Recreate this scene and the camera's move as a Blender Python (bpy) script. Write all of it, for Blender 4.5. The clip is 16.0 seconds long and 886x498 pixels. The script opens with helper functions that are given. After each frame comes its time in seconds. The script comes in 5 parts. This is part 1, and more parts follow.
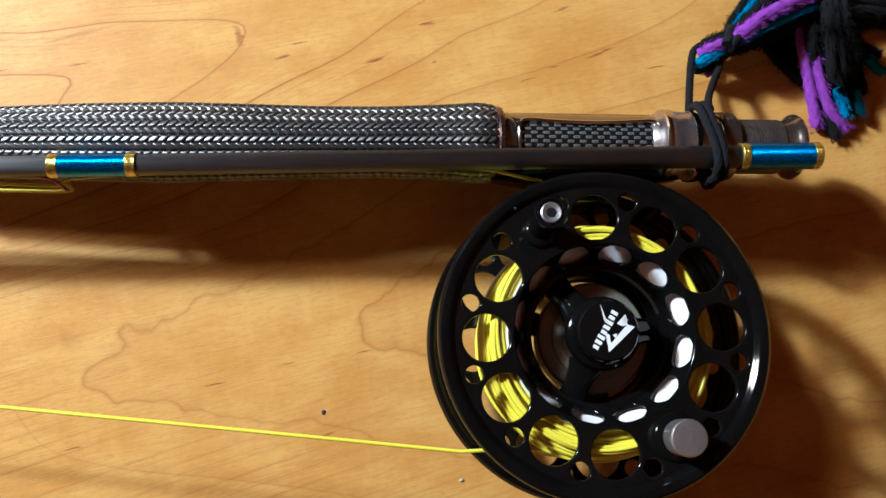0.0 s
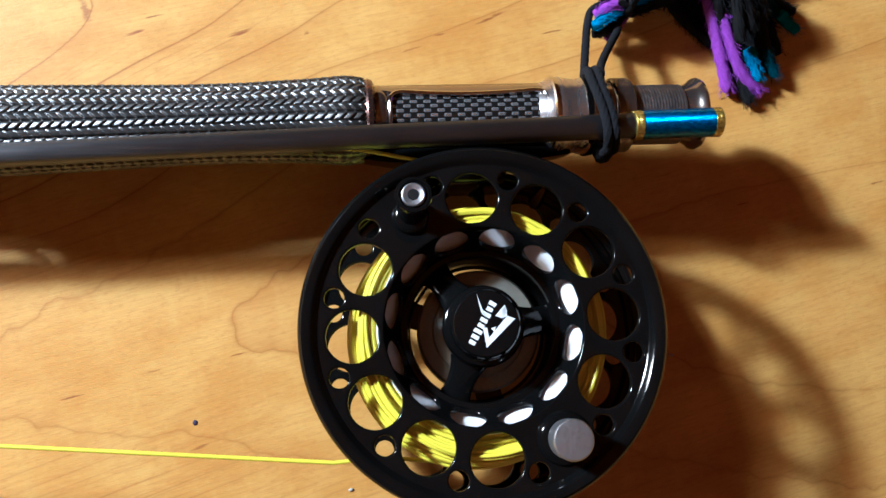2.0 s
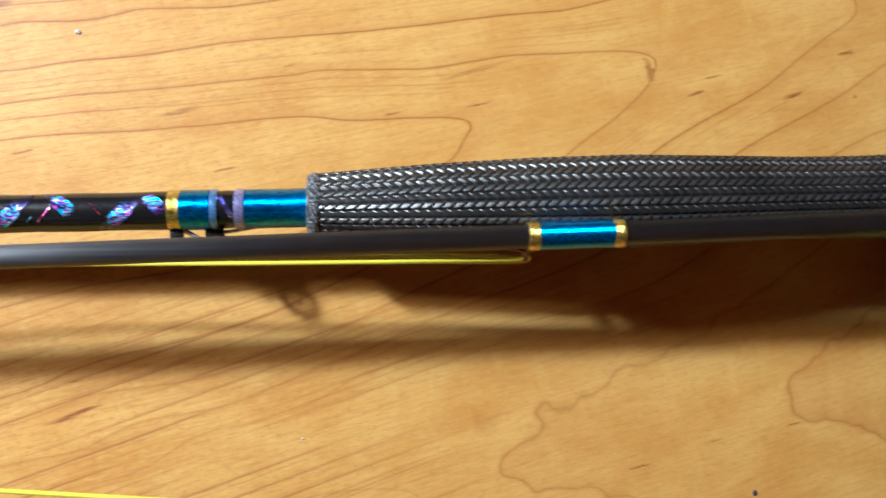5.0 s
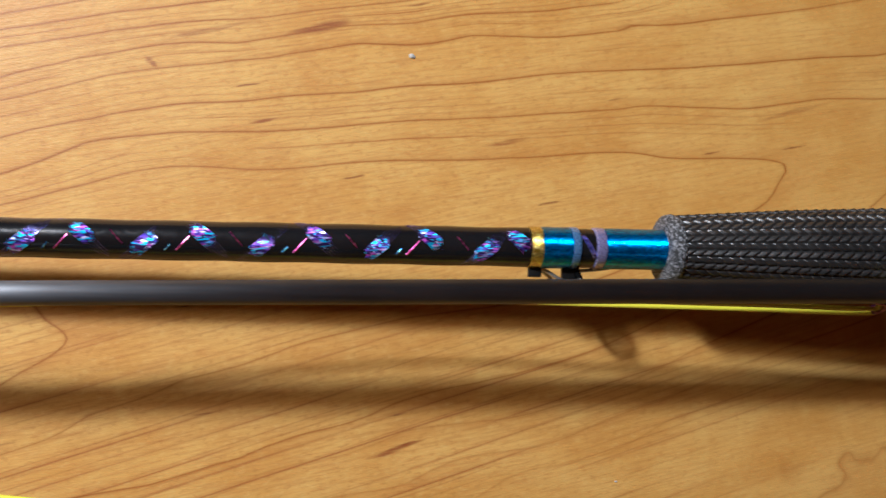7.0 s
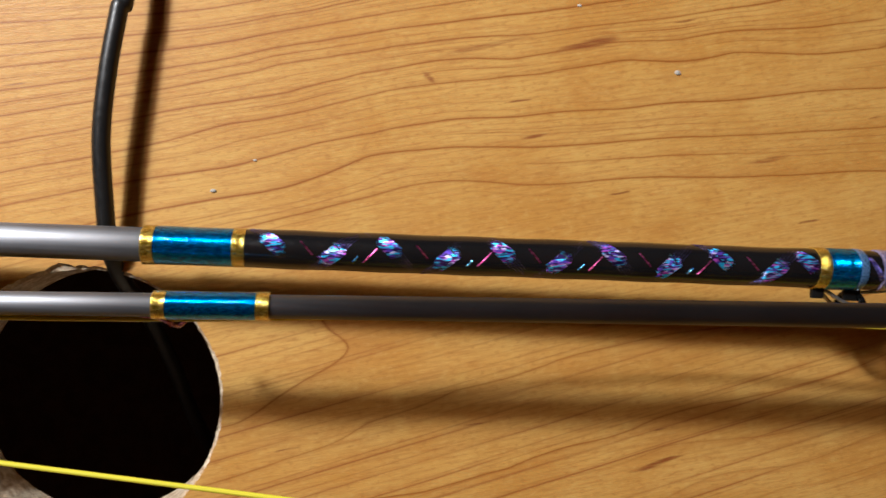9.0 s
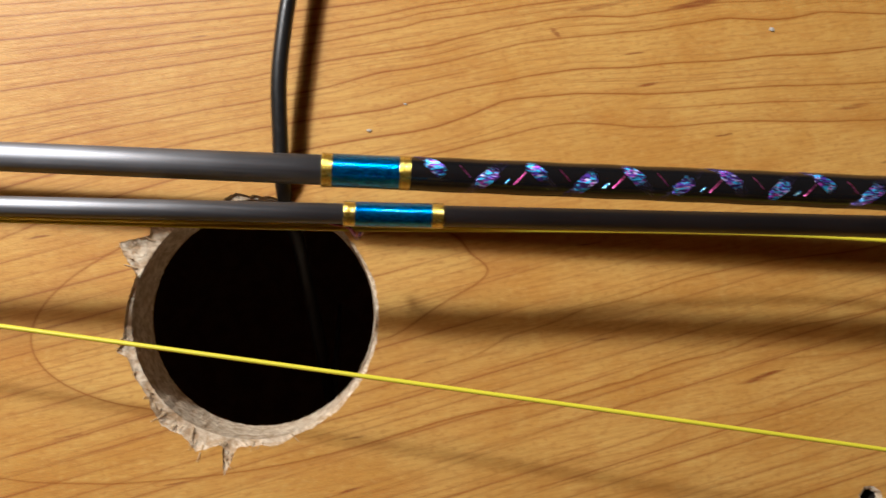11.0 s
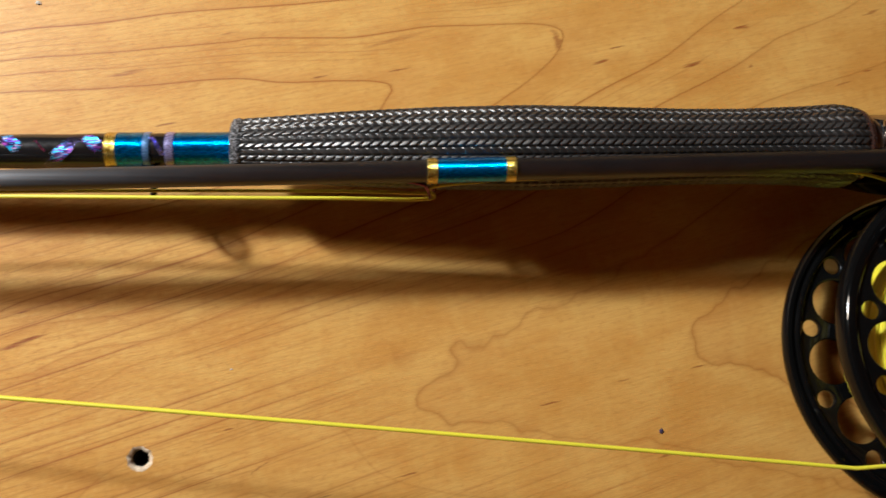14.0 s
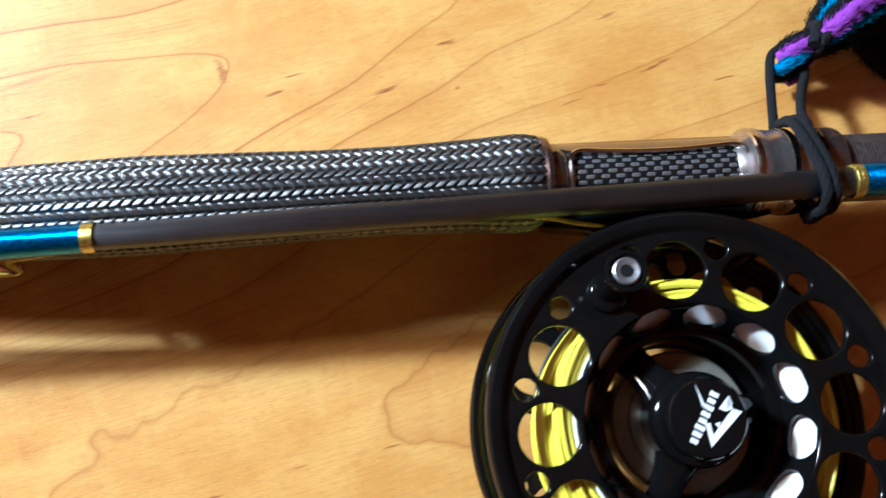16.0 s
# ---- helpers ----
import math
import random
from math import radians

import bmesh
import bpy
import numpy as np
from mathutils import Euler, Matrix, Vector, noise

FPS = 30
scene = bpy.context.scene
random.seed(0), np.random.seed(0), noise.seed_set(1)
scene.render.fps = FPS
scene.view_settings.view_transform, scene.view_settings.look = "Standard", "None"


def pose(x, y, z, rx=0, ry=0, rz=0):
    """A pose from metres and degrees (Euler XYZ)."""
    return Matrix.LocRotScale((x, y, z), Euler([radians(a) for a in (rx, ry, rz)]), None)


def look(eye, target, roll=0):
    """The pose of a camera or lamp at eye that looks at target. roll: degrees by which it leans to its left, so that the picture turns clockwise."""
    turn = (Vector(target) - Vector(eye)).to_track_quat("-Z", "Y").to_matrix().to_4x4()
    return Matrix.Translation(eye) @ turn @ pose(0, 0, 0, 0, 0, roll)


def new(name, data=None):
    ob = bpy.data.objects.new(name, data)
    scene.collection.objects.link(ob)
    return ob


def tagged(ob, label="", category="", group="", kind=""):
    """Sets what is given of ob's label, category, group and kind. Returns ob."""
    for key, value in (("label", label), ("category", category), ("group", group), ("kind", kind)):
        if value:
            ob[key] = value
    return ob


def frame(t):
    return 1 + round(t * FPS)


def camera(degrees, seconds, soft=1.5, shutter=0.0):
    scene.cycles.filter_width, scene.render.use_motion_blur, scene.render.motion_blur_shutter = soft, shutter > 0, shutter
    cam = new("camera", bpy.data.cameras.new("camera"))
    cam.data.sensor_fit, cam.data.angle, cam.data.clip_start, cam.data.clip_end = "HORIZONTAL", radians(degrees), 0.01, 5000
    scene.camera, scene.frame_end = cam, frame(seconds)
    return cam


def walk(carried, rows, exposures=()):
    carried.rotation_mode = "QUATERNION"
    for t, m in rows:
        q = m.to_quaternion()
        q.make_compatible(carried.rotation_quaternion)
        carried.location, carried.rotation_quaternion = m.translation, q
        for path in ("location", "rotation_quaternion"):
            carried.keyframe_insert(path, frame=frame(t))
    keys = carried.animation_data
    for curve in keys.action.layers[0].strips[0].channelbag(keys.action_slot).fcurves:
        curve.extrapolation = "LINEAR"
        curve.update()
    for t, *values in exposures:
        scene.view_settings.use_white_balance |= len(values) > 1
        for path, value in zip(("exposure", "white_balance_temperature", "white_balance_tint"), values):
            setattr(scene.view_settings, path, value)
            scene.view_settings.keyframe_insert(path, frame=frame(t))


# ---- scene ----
cam = camera(58.00, 16.0, 1.5, 0.4)
PATH = [
    (0.0, pose(-0.00000, -0.00000, 0.25281, 3.960, -5.505, -0.190)),
    (0.5, pose(0.00459, 0.00013, 0.25301, 4.080, -5.981, -0.354)),
    (1.0, pose(0.01378, 0.00268, 0.24224, 4.335, -6.445, -0.826)),
    (1.5, pose(0.03119, 0.00401, 0.23454, 4.167, -7.019, -1.871)),
    (2.0, pose(0.03093, 0.00182, 0.23428, 3.049, -6.821, -2.398)),
    (2.5, pose(-0.00099, 0.00665, 0.22520, 2.205, -6.586, -2.444)),
    (3.0, pose(-0.03910, 0.00891, 0.22658, 1.584, -7.333, -1.885)),
    (3.5, pose(-0.06277, 0.01169, 0.23112, 1.816, -7.481, -1.737)),
    (4.0, pose(-0.08215, 0.01549, 0.22809, 1.910, -7.882, -1.701)),
    (4.5, pose(-0.10568, 0.02057, 0.22025, 2.488, -8.575, -1.616)),
    (5.0, pose(-0.12876, 0.02843, 0.21025, 2.128, -7.975, -1.082)),
    (5.2, pose(-0.13622, 0.03124, 0.20814, 2.133, -7.652, -0.790)),
    (5.7, pose(-0.15890, 0.03619, 0.20123, 2.071, -7.789, -0.341)),
    (6.2, pose(-0.18162, 0.03736, 0.19713, 2.014, -8.323, 0.440)),
    (6.8, pose(-0.20537, 0.03700, 0.19447, 1.927, -8.902, 1.364)),
    (7.3, pose(-0.21925, 0.03794, 0.19294, 1.832, -8.850, 1.743)),
    (7.5, pose(-0.22123, 0.03747, 0.19216, 1.985, -7.749, 1.885)),
    (8.0, pose(-0.23361, 0.04122, 0.19072, 1.354, -6.765, 2.112)),
    (8.5, pose(-0.25178, 0.04113, 0.18903, 1.147, -6.528, 2.299)),
    (9.0, pose(-0.26757, 0.04138, 0.18885, 0.973, -6.237, 2.706)),
    (9.2, pose(-0.27217, 0.03996, 0.18809, 0.839, -6.007, 2.823)),
    (9.7, pose(-0.28898, 0.03607, 0.18967, 1.145, -5.985, 2.834)),
    (10.2, pose(-0.30414, 0.02800, 0.19495, 1.939, -6.077, 2.697)),
    (10.8, pose(-0.30718, 0.01693, 0.20448, 2.993, -6.194, 2.457)),
    (11.3, pose(-0.28628, 0.00998, 0.21369, 3.504, -6.184, 2.299)),
    (11.5, pose(-0.27578, 0.00893, 0.22025, 3.517, -5.723, 2.424)),
    (12.0, pose(-0.23739, 0.00319, 0.22676, 4.441, -5.743, 1.806)),
    (12.5, pose(-0.20214, -0.00232, 0.23099, 5.336, -6.184, 0.927)),
    (13.0, pose(-0.16828, -0.00778, 0.23318, 5.714, -6.641, 0.221)),
    (13.5, pose(-0.13118, -0.00572, 0.23313, 6.285, -7.036, -0.492)),
    (14.0, pose(-0.10428, -0.00426, 0.23005, 6.317, -6.757, -1.036)),
    (14.5, pose(-0.07932, 0.00031, 0.22461, 6.431, -6.344, -1.773)),
    (15.0, pose(-0.04764, -0.00005, 0.21812, 6.765, -5.781, -2.571)),
    (15.5, pose(-0.02478, 0.00363, 0.21307, 6.907, -5.241, -3.255)),
    (16.0, pose(-0.00038, 0.01283, 0.20757, 6.311, -3.978, -3.361)),
]
EXPOSURES = [(0, 0.42, 4580, -2), (0.5, 0.37, 4600, -2), (1, 0.78, 4210, -2), (1.5, 0.94, 4150, -2), (2, 0.72, 4350, -2), (2.5, 0.7, 4210, -2), (3, 0.4, 4690, -2), (3.5, 0.19, 4740, -2), (4, 0.4, 4530, -4), (4.5, 0.48, 4270, -4), (5, 0.18, 4480, -4), (7.5, -0.47, 4780, 4), (8, -0.47, 4780, 4),
             (8.5, -0.8, 5070, 4), (9, -0.8, 5260, 4), (11.5, -0.87, 5410, 4), (12, -0.92, 5560, 4), (12.5, -0.75, 5610, 4), (13, -0.72, 5800, 4), (13.5, -0.48, 5560, 4), (14, -0.2, 5220, 1), (14.5, 0.22, 4480, -4), (15, 0.45, 4320, -4), (15.5, 0.35, 4480, -4), (16, 0.82, 4220, -4)]
walk(cam, PATH, EXPOSURES)

# ---------------------------------------------------------------- light
world = bpy.data.worlds.new("room_world")
scene.world = world
world.use_nodes = True
world.node_tree.nodes["Background"].inputs[0].default_value = (1.0, 0.85, 0.7, 1)
world.node_tree.nodes["Background"].inputs[1].default_value = 0.0

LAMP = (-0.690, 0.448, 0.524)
for name, power, radius, tone in (("desk_lamp_bulb", 37.0, 0.032, (1.0, 0.95, 0.90)), ("lamp_reflector", 29.0, 0.100, (1.0, 0.74, 0.51))):  # a bulb and the wide reflector round it
    bulb = bpy.data.lights.new(name, "SPOT")
    bulb.energy, bulb.shadow_soft_size, bulb.color = power, radius, tone
    bulb.spot_size, bulb.spot_blend = radians(165), 0.2
    new(name, bulb).matrix_world = look(LAMP, (-0.30, 0.08, 0.0))

glow = bpy.data.lights.new("warm_fill_light", "POINT")  # added orange fill, no such source in view; its ceiling bounce lifts the shadows
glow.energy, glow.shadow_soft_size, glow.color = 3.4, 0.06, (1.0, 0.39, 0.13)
new("warm_fill_light", glow).location = (LAMP[0], LAMP[1], LAMP[2] + 0.07)


# ---------------------------------------------------------------- small tools
def finish(name, me, material, smooth=35):
    me.name = name
    me.materials.append(material)
    if smooth:
        me.polygons.foreach_set("use_smooth", [True] * len(me.polygons))
        me.set_sharp_from_angle(angle=radians(smooth))
    return me


def thing(name, base, label, category, group=""):
    ob = new(name)
    ob.location = base
    ob.empty_display_size = 0.01
    return tagged(ob, label, category, group, "")


def attach(ob, parent):
    if parent is not None:
        ob.parent = parent
        if parent.parent is None:
            ob.matrix_parent_inverse = Matrix.Translation(-Vector(parent.location))
    return ob


def part(name, bm, material, parent, label="", smooth=35):
    """One mesh object, built in world places, under a thing or a part."""
    if isinstance(bm, bpy.types.Mesh):
        me = bm
    else:
        me = bpy.data.meshes.new(name)
        bm.to_mesh(me)
        bm.free()
    ob = attach(new(name, finish(name, me, material, smooth)), parent)
    return tagged(ob, label)


def grid_mesh(pts, wrap_v=True, uv=None, caps=True):
    """A mesh from a grid of points [n][m]; wrap_v closes each ring."""
    pts = np.asarray(pts, float)
    n, m, _ = pts.shape
    i, j = np.meshgrid(np.arange(n - 1), np.arange(m if wrap_v else m - 1), indexing="ij")
    k = (j + 1) % m
    faces = np.stack([i * m + j, i * m + k, (i + 1) * m + k, (i + 1) * m + j], -1).reshape(-1, 4)
    me = bpy.data.meshes.new("grid")
    polys = faces.tolist()
    if caps and wrap_v:
        polys.append(list(range(m))[::-1])
        polys.append(list(range((n - 1) * m, n * m)))
    me.from_pydata(pts.reshape(-1, 3).tolist(), [], polys)
    if uv is not None:
        layer = me.uv_layers.new(name="UVMap")
        u, v = np.meshgrid(uv[0], uv[1], indexing="ij")
        flat = np.stack([u, v], -1).reshape(-1, 2)
        idx = np.empty(len(me.loops), np.int32)
        me.loops.foreach_get("vertex_index", idx)
        layer.data.foreach_set("uv", flat[idx].ravel())
    me.update()
    return me


def lathe_x(profile, axis, seg=48, caps=True):
    """Turned part along x: profile of (x, r), axis(x) gives y and z. UV: x and turn."""
    xs = np.array([p[0] for p in profile])
    rs = np.array([p[1] for p in profile])
    a = np.linspace(0, 2 * np.pi, seg, endpoint=False)
    ctr = np.array([axis(x) for x in xs])
    pts = np.zeros((len(xs), seg, 3))
    pts[..., 0] = xs[:, None]
    pts[..., 1] = ctr[:, 0, None] + rs[:, None] * np.cos(a)
    pts[..., 2] = ctr[:, 1, None] + rs[:, None] * np.sin(a)
    return grid_mesh(pts, True, (xs, a / (2 * np.pi)), caps)


def lathe_z(profile, cx, cy, seg=64, caps=True):
    """Turned part along z: profile of (z, r)."""
    zs = np.array([p[0] for p in profile])
    rs = np.array([p[1] for p in profile])
    a = np.linspace(0, 2 * np.pi, seg, endpoint=False)
    pts = np.zeros((len(zs), seg, 3))
    pts[..., 0] = cx + rs[:, None] * np.cos(a)
    pts[..., 1] = cy + rs[:, None] * np.sin(a)
    pts[..., 2] = zs[:, None]
    return grid_mesh(pts, True, None, caps)


def ring_z(profile, cx, cy, seg=96):
    """A closed ring turned about z: the profile of (z, r) is a loop."""
    return lathe_z(list(profile) + [profile[0]], cx, cy, seg, caps=False)


def smooth_path(pts, steps=10):
    """A Catmull-Rom line through the points."""
    p = [Vector(q) for q in pts]
    p = [p[0] * 2 - p[1]] + p + [p[-1] * 2 - p[-2]]
    out = []
    for i in range(1, len(p) - 2):
        a, b, c, d = p[i - 1:i + 3]
        for k in range(steps):
            t = k / steps
            out.append(0.5 * (2 * b + (c - a) * t + (2 * a - 5 * b + 4 * c - d) * t * t + (3 * b - a - 3 * c + d) * t ** 3))
    out.append(p[-2])
    return out


def sweep(path, radius, seg=10, lobes=0, twist=0.0, depth=0.0, closed=False):
    """A tube along a path; radius is a number or a function of 0..1; lobes and twist give plied yarn."""
    path = [Vector(q) for q in path]
    n = len(path)
    up = Vector((0.13, 0.21, 1)).normalized()
    rings, run = [], 0.0
    for i, q in enumerate(path):
        t = (path[min(i + 1, n - 1)] - path[max(i - 1, 0)]) if not closed else (path[(i + 1) % n] - path[i - 1])
        t.normalize()
        side = t.cross(up)
        if side.length < 1e-4:
            side = t.orthogonal()
        side.normalize()
        top = side.cross(t)
        r = radius(i / (n - 1)) if callable(radius) else radius
        if i:
            run += (q - path[i - 1]).length
        ring = []
        for k in range(seg):
            a = 2 * math.pi * k / seg
            rr = r * (1 + depth * math.cos(lobes * a + twist * run)) if lobes else r
            ring.append(q + side * (rr * math.cos(a)) + top * (rr * math.sin(a)))
        rings.append([tuple(v) for v in ring])
    if closed:
        rings.append(rings[0])
    return grid_mesh(rings, True, None, not closed)


def join(meshes):
    """Several pieces of one part as one mesh."""
    bm = bmesh.new()
    for me in meshes:
        bm.from_mesh(me)
        bpy.data.meshes.remove(me)
    return bm


def circle(cx, cy, r, n=40):
    a0 = 0.31 + 7 * cx + 11 * cy  # uneven starting points keep the fill of a plate sound
    return [(cx + r * math.cos(a0 + 2 * math.pi * k / n), cy + r * math.sin(a0 + 2 * math.pi * k / n)) for k in range(n)]


def plate(loops, z0, z1, bevel, rounds=1):
    """A flat plate with holes and rounded edges: the first loop is the outline, the rest are holes."""
    cu = bpy.data.curves.new("plate", "CURVE")
    cu.dimensions, cu.fill_mode = "2D", "BOTH"
    cu.extrude, cu.bevel_depth, cu.bevel_resolution, cu.offset = (z1 - z0) / 2 - bevel, bevel, rounds, -bevel
    for loop in loops:
        s = cu.splines.new("POLY")
        s.points.add(len(loop) - 1)
        for q, (x, y) in zip(s.points, loop):
            q.co = (x, y, 0, 1)
        s.use_cyclic_u = True
    ob = bpy.data.objects.new("plate", cu)
    me = bpy.data.meshes.new_from_object(ob)
    bpy.data.objects.remove(ob)
    bpy.data.curves.remove(cu)
    me.transform(Matrix.Translation((0, 0, (z0 + z1) / 2)))
    me.materials.clear()
    return me


def box(x0, y0, z0, x1, y1, z1, bevel=0.0):
    bm = bmesh.new()
    bmesh.ops.create_cube(bm, size=1)
    for v in bm.verts:
        v.co = (x0 + (x1 - x0) * (v.co.x + 0.5), y0 + (y1 - y0) * (v.co.y + 0.5), z0 + (z1 - z0) * (v.co.z + 0.5))
    if bevel:
        bmesh.ops.bevel(bm, geom=bm.edges[:], offset=bevel, segments=2, affect="EDGES", profile=0.5)
    return bm


# ---------------------------------------------------------------- materials
class Nodes:
    """A short way to write node materials."""

    def __init__(self, name):
        self.material = bpy.data.materials.new(name)
        self.material.use_nodes = True
        self.tree = self.material.node_tree
        self.shader = self.tree.nodes["Principled BSDF"]

    def put(self, socket, value):
        if isinstance(value, bpy.types.NodeSocket):
            self.tree.links.new(value, socket)
        elif isinstance(value, (tuple, list)) and len(value) == 3 and socket.type == "RGBA":
            socket.default_value = (*value, 1)
        else:
            socket.default_value = value

    def set(self, **values):
        for key, value in values.items():
            self.put(self.shader.inputs[key.replace("_", " ")], value)
        return self

    def node(self, kind, inputs=(), operation="", attribute=""):
        n = self.tree.nodes.new(kind)
        if operation:
            n.operation = operation
        if attribute:
            n.attribute_name = attribute
        for key, value in dict(inputs).items():
            self.put(n.inputs[key], value)
        return n

    def math(self, op, a, b=0.0, c=0.0):
        return self.node("ShaderNodeMath", {0: a, 1: b, 2: c}, operation=op).outputs[0]

    def mix(self, fac, a, b):
        n = self.tree.nodes.new("ShaderNodeMix")
        n.data_type = "RGBA"
        self.put(n.inputs["Factor"], fac)
        self.put(n.inputs[6], a)
        self.put(n.inputs[7], b)
        return n.outputs[2]

    def remap(self, value, a, b, c=0.0, d=1.0, smooth=True):
        n = self.node("ShaderNodeMapRange", {"Value": value, "From Min": a, "From Max": b, "To Min": c, "To Max": d})
        n.interpolation_type = "SMOOTHSTEP" if smooth else "LINEAR"
        return n.outputs[0]

    def place(self):
        return self.node("ShaderNodeNewGeometry").outputs["Position"]

    def uv(self):
        return self.node("ShaderNodeTexCoord").outputs["UV"]

    def scaled(self, vector, x, y, z):
        return self.node("ShaderNodeVectorMath", {0: vector, 1: (x, y, z)}, operation="MULTIPLY").outputs[0]

    def noise(self, vector, scale, detail=3.0, rough=0.55):
        return self.node("ShaderNodeTexNoise", {"Vector": vector, "Scale": scale, "Detail": detail, "Roughness": rough}).outputs[0]

    def bump(self, height, strength, distance):
        n = self.node("ShaderNodeBump", {"Height": height, "Strength": strength, "Distance": distance})
        self.put(self.shader.inputs["Normal"], n.outputs[0])
        return self


def wood():
    m = Nodes("maple_laminate")
    pos = m.place()
    level = m.node("ShaderNodeAttribute", attribute="grain").outputs["Fac"]
    slope = m.node("ShaderNodeAttribute", attribute="slope").outputs["Fac"]
    parts_ = m.node("ShaderNodeSeparateXYZ", {0: pos}).outputs
    x, y = parts_[0], parts_[1]
    flow = m.node("ShaderNodeCombineXYZ", {0: m.math("MULTIPLY", x, 10.0), 1: level}).outputs[0]
    low = m.remap(y, 0.034, 0.016)
    wav = m.math("SUBTRACT", m.noise(pos, 95, 1.5), 0.5)
    lv = m.math("ADD", level, m.math("MULTIPLY", wav, m.math("MULTIPLY", slope, m.math("ADD", 0.5, m.math("MULTIPLY", low, m.remap(level, 5.2, 5.9, 0.0, 7.0))))))
    turn = m.node("ShaderNodeVectorRotate", {"Vector": pos, "Angle": radians(-12)}).outputs[0]
    steep = m.node("ShaderNodeVectorRotate", {"Vector": pos, "Angle": radians(-18)}).outputs[0]

    def lines(value, grow, width):
        f = m.math("SUBTRACT", m.math("FRACT", m.math("ADD", value, 0.5)), 0.5)
        far = m.math("DIVIDE", m.math("ABSOLUTE", f), grow)
        return m.math("EXPONENT", m.math("DIVIDE", far, width)), f

    def rings(mult, width, fade):
        thin, off = lines(m.math("MULTIPLY", lv, mult), m.math("MULTIPLY", slope, mult), width)
        side = m.math("MULTIPLY", m.remap(off, 0.0, fade, 1.0, 0.0), m.math("GREATER_THAN", off, 0.0))
        return thin, side

    thin, side = rings(1.0, m.math("ADD", -0.21, m.math("MULTIPLY", m.math("MULTIPLY", low, m.remap(level, 5.4, 5.9)), -0.24)), 0.34)
    thin2, side2 = rings(2.0, -0.15, 0.45)
    thin3, _ = rings(5.0, -0.13, 0.45)
    # straight slanting pore lines of the plainer half of the veneer
    across = m.math("MULTIPLY", m.node("ShaderNodeSeparateXYZ", {0: steep}).outputs[1], 1000.0)
    drift = m.math("MULTIPLY", m.noise(m.scaled(steep, 9.0, 90.0, 1), 1.0, 2), 0.9)
    slant, off4 = lines(m.math("DIVIDE", m.math("ADD", across, m.math("MULTIPLY", drift, 2.0)), 4.6), 0.217, -0.20)
    slant2, _ = lines(m.math("DIVIDE", m.math("ADD", across, m.math("MULTIPLY", drift, 3.0)), 1.9), 0.526, -0.13)
    plainer = m.math("MULTIPLY", m.math("MULTIPLY", low, m.remap(level, 5.3, 6.0, 1.0, 0.3)), m.remap(x, -0.17, -0.07, 1.0, 0.45))
    some = m.remap(m.noise(m.scaled(steep, 11.0, 150.0, 1), 1.0, 2), 0.36, 0.62)
    some2 = m.remap(m.noise(m.scaled(steep, 13.0, 260.0, 3), 1.0, 2), 0.44, 0.66)
    slant = m.math("MULTIPLY", m.math("MULTIPLY", slant, some), plainer)
    slant2 = m.math("MULTIPLY", m.math("MULTIPLY", slant2, some2), plainer)
    glow_side = m.math("MULTIPLY", m.math("MULTIPLY", m.remap(off4, 0.0, 0.42, 1.0, 0.0), m.math("GREATER_THAN", off4, 0.0)), m.math("MULTIPLY", some, plainer))

    bold = m.math("SUBTRACT", 1.0, m.math("MULTIPLY", m.math("MULTIPLY", low, m.remap(level, 2.4, 3.0)), m.remap(level, 5.6, 5.2, 0.46, 0.58)))
    high = m.math("SUBTRACT", 1.0, low)
    bold = m.math("MULTIPLY", bold, m.math("SUBTRACT", 1.0, m.math("MULTIPLY", high, m.remap(x, -0.03, 0.06, 0.0, 0.42))))
    patch = m.remap(m.noise(flow, 0.9, 2), 0.30, 0.62)
    patch2 = m.remap(m.noise(flow, 2.2, 2), 0.40, 0.66)
    patch2 = m.math("MULTIPLY", m.math("MULTIPLY", patch2, high), m.remap(slope, 0.05, 0.11))
    fibre = m.noise(m.scaled(turn, 110.0, 1500.0, 1), 1.0, 4, 0.65)
    streak = m.noise(m.scaled(turn, 24.0, 190.0, 1), 1.0, 4, 0.6)
    pores = m.noise(m.scaled(turn, 420.0, 900.0, 1), 1.0, 3, 0.6)
    mottle = m.noise(m.scaled(turn, 30, 55, 1), 1.0, 4)
    figure = m.noise(m.scaled(turn, 130, 34, 1), 1.0, 3)
    bend = m.node("ShaderNodeVectorMath", {0: m.scaled(turn, 44.0, 470.0, 1), 1: m.scaled(m.node("ShaderNodeTexNoise", {"Vector": pos, "Scale": 300.0}).outputs[1], 0.3, 0.25, 0)}, operation="ADD").outputs[0]
    cells = m.node("ShaderNodeTexVoronoi", {"Vector": bend, "Scale": 1.0, "Randomness": 1.0})
    shade_ = m.node("ShaderNodeSeparateColor", {0: cells.outputs["Color"]})
    fleck = m.remap(cells.outputs["Distance"], 0.04, 0.18, 1.0, 0.0)
    fleck = m.math("MULTIPLY", fleck, m.math("GREATER_THAN", shade_.outputs[0], 0.935))
    quiet = m.remap(x, -0.20, -0.06, 1.0, 0.55)
    col = m.mix(m.remap(mottle, 0.3, 0.7), (0.58, 0.288, 0.052), (0.69, 0.400, 0.097))
    col = m.mix(m.math("MULTIPLY", m.remap(figure, 0.5, 0.72), 0.25), col, (0.74, 0.470, 0.120))
    col = m.mix(m.math("MULTIPLY", m.remap(fibre, 0.42, 0.66), m.math("MULTIPLY", quiet, 0.40)), col, (0.43, 0.175, 0.032))
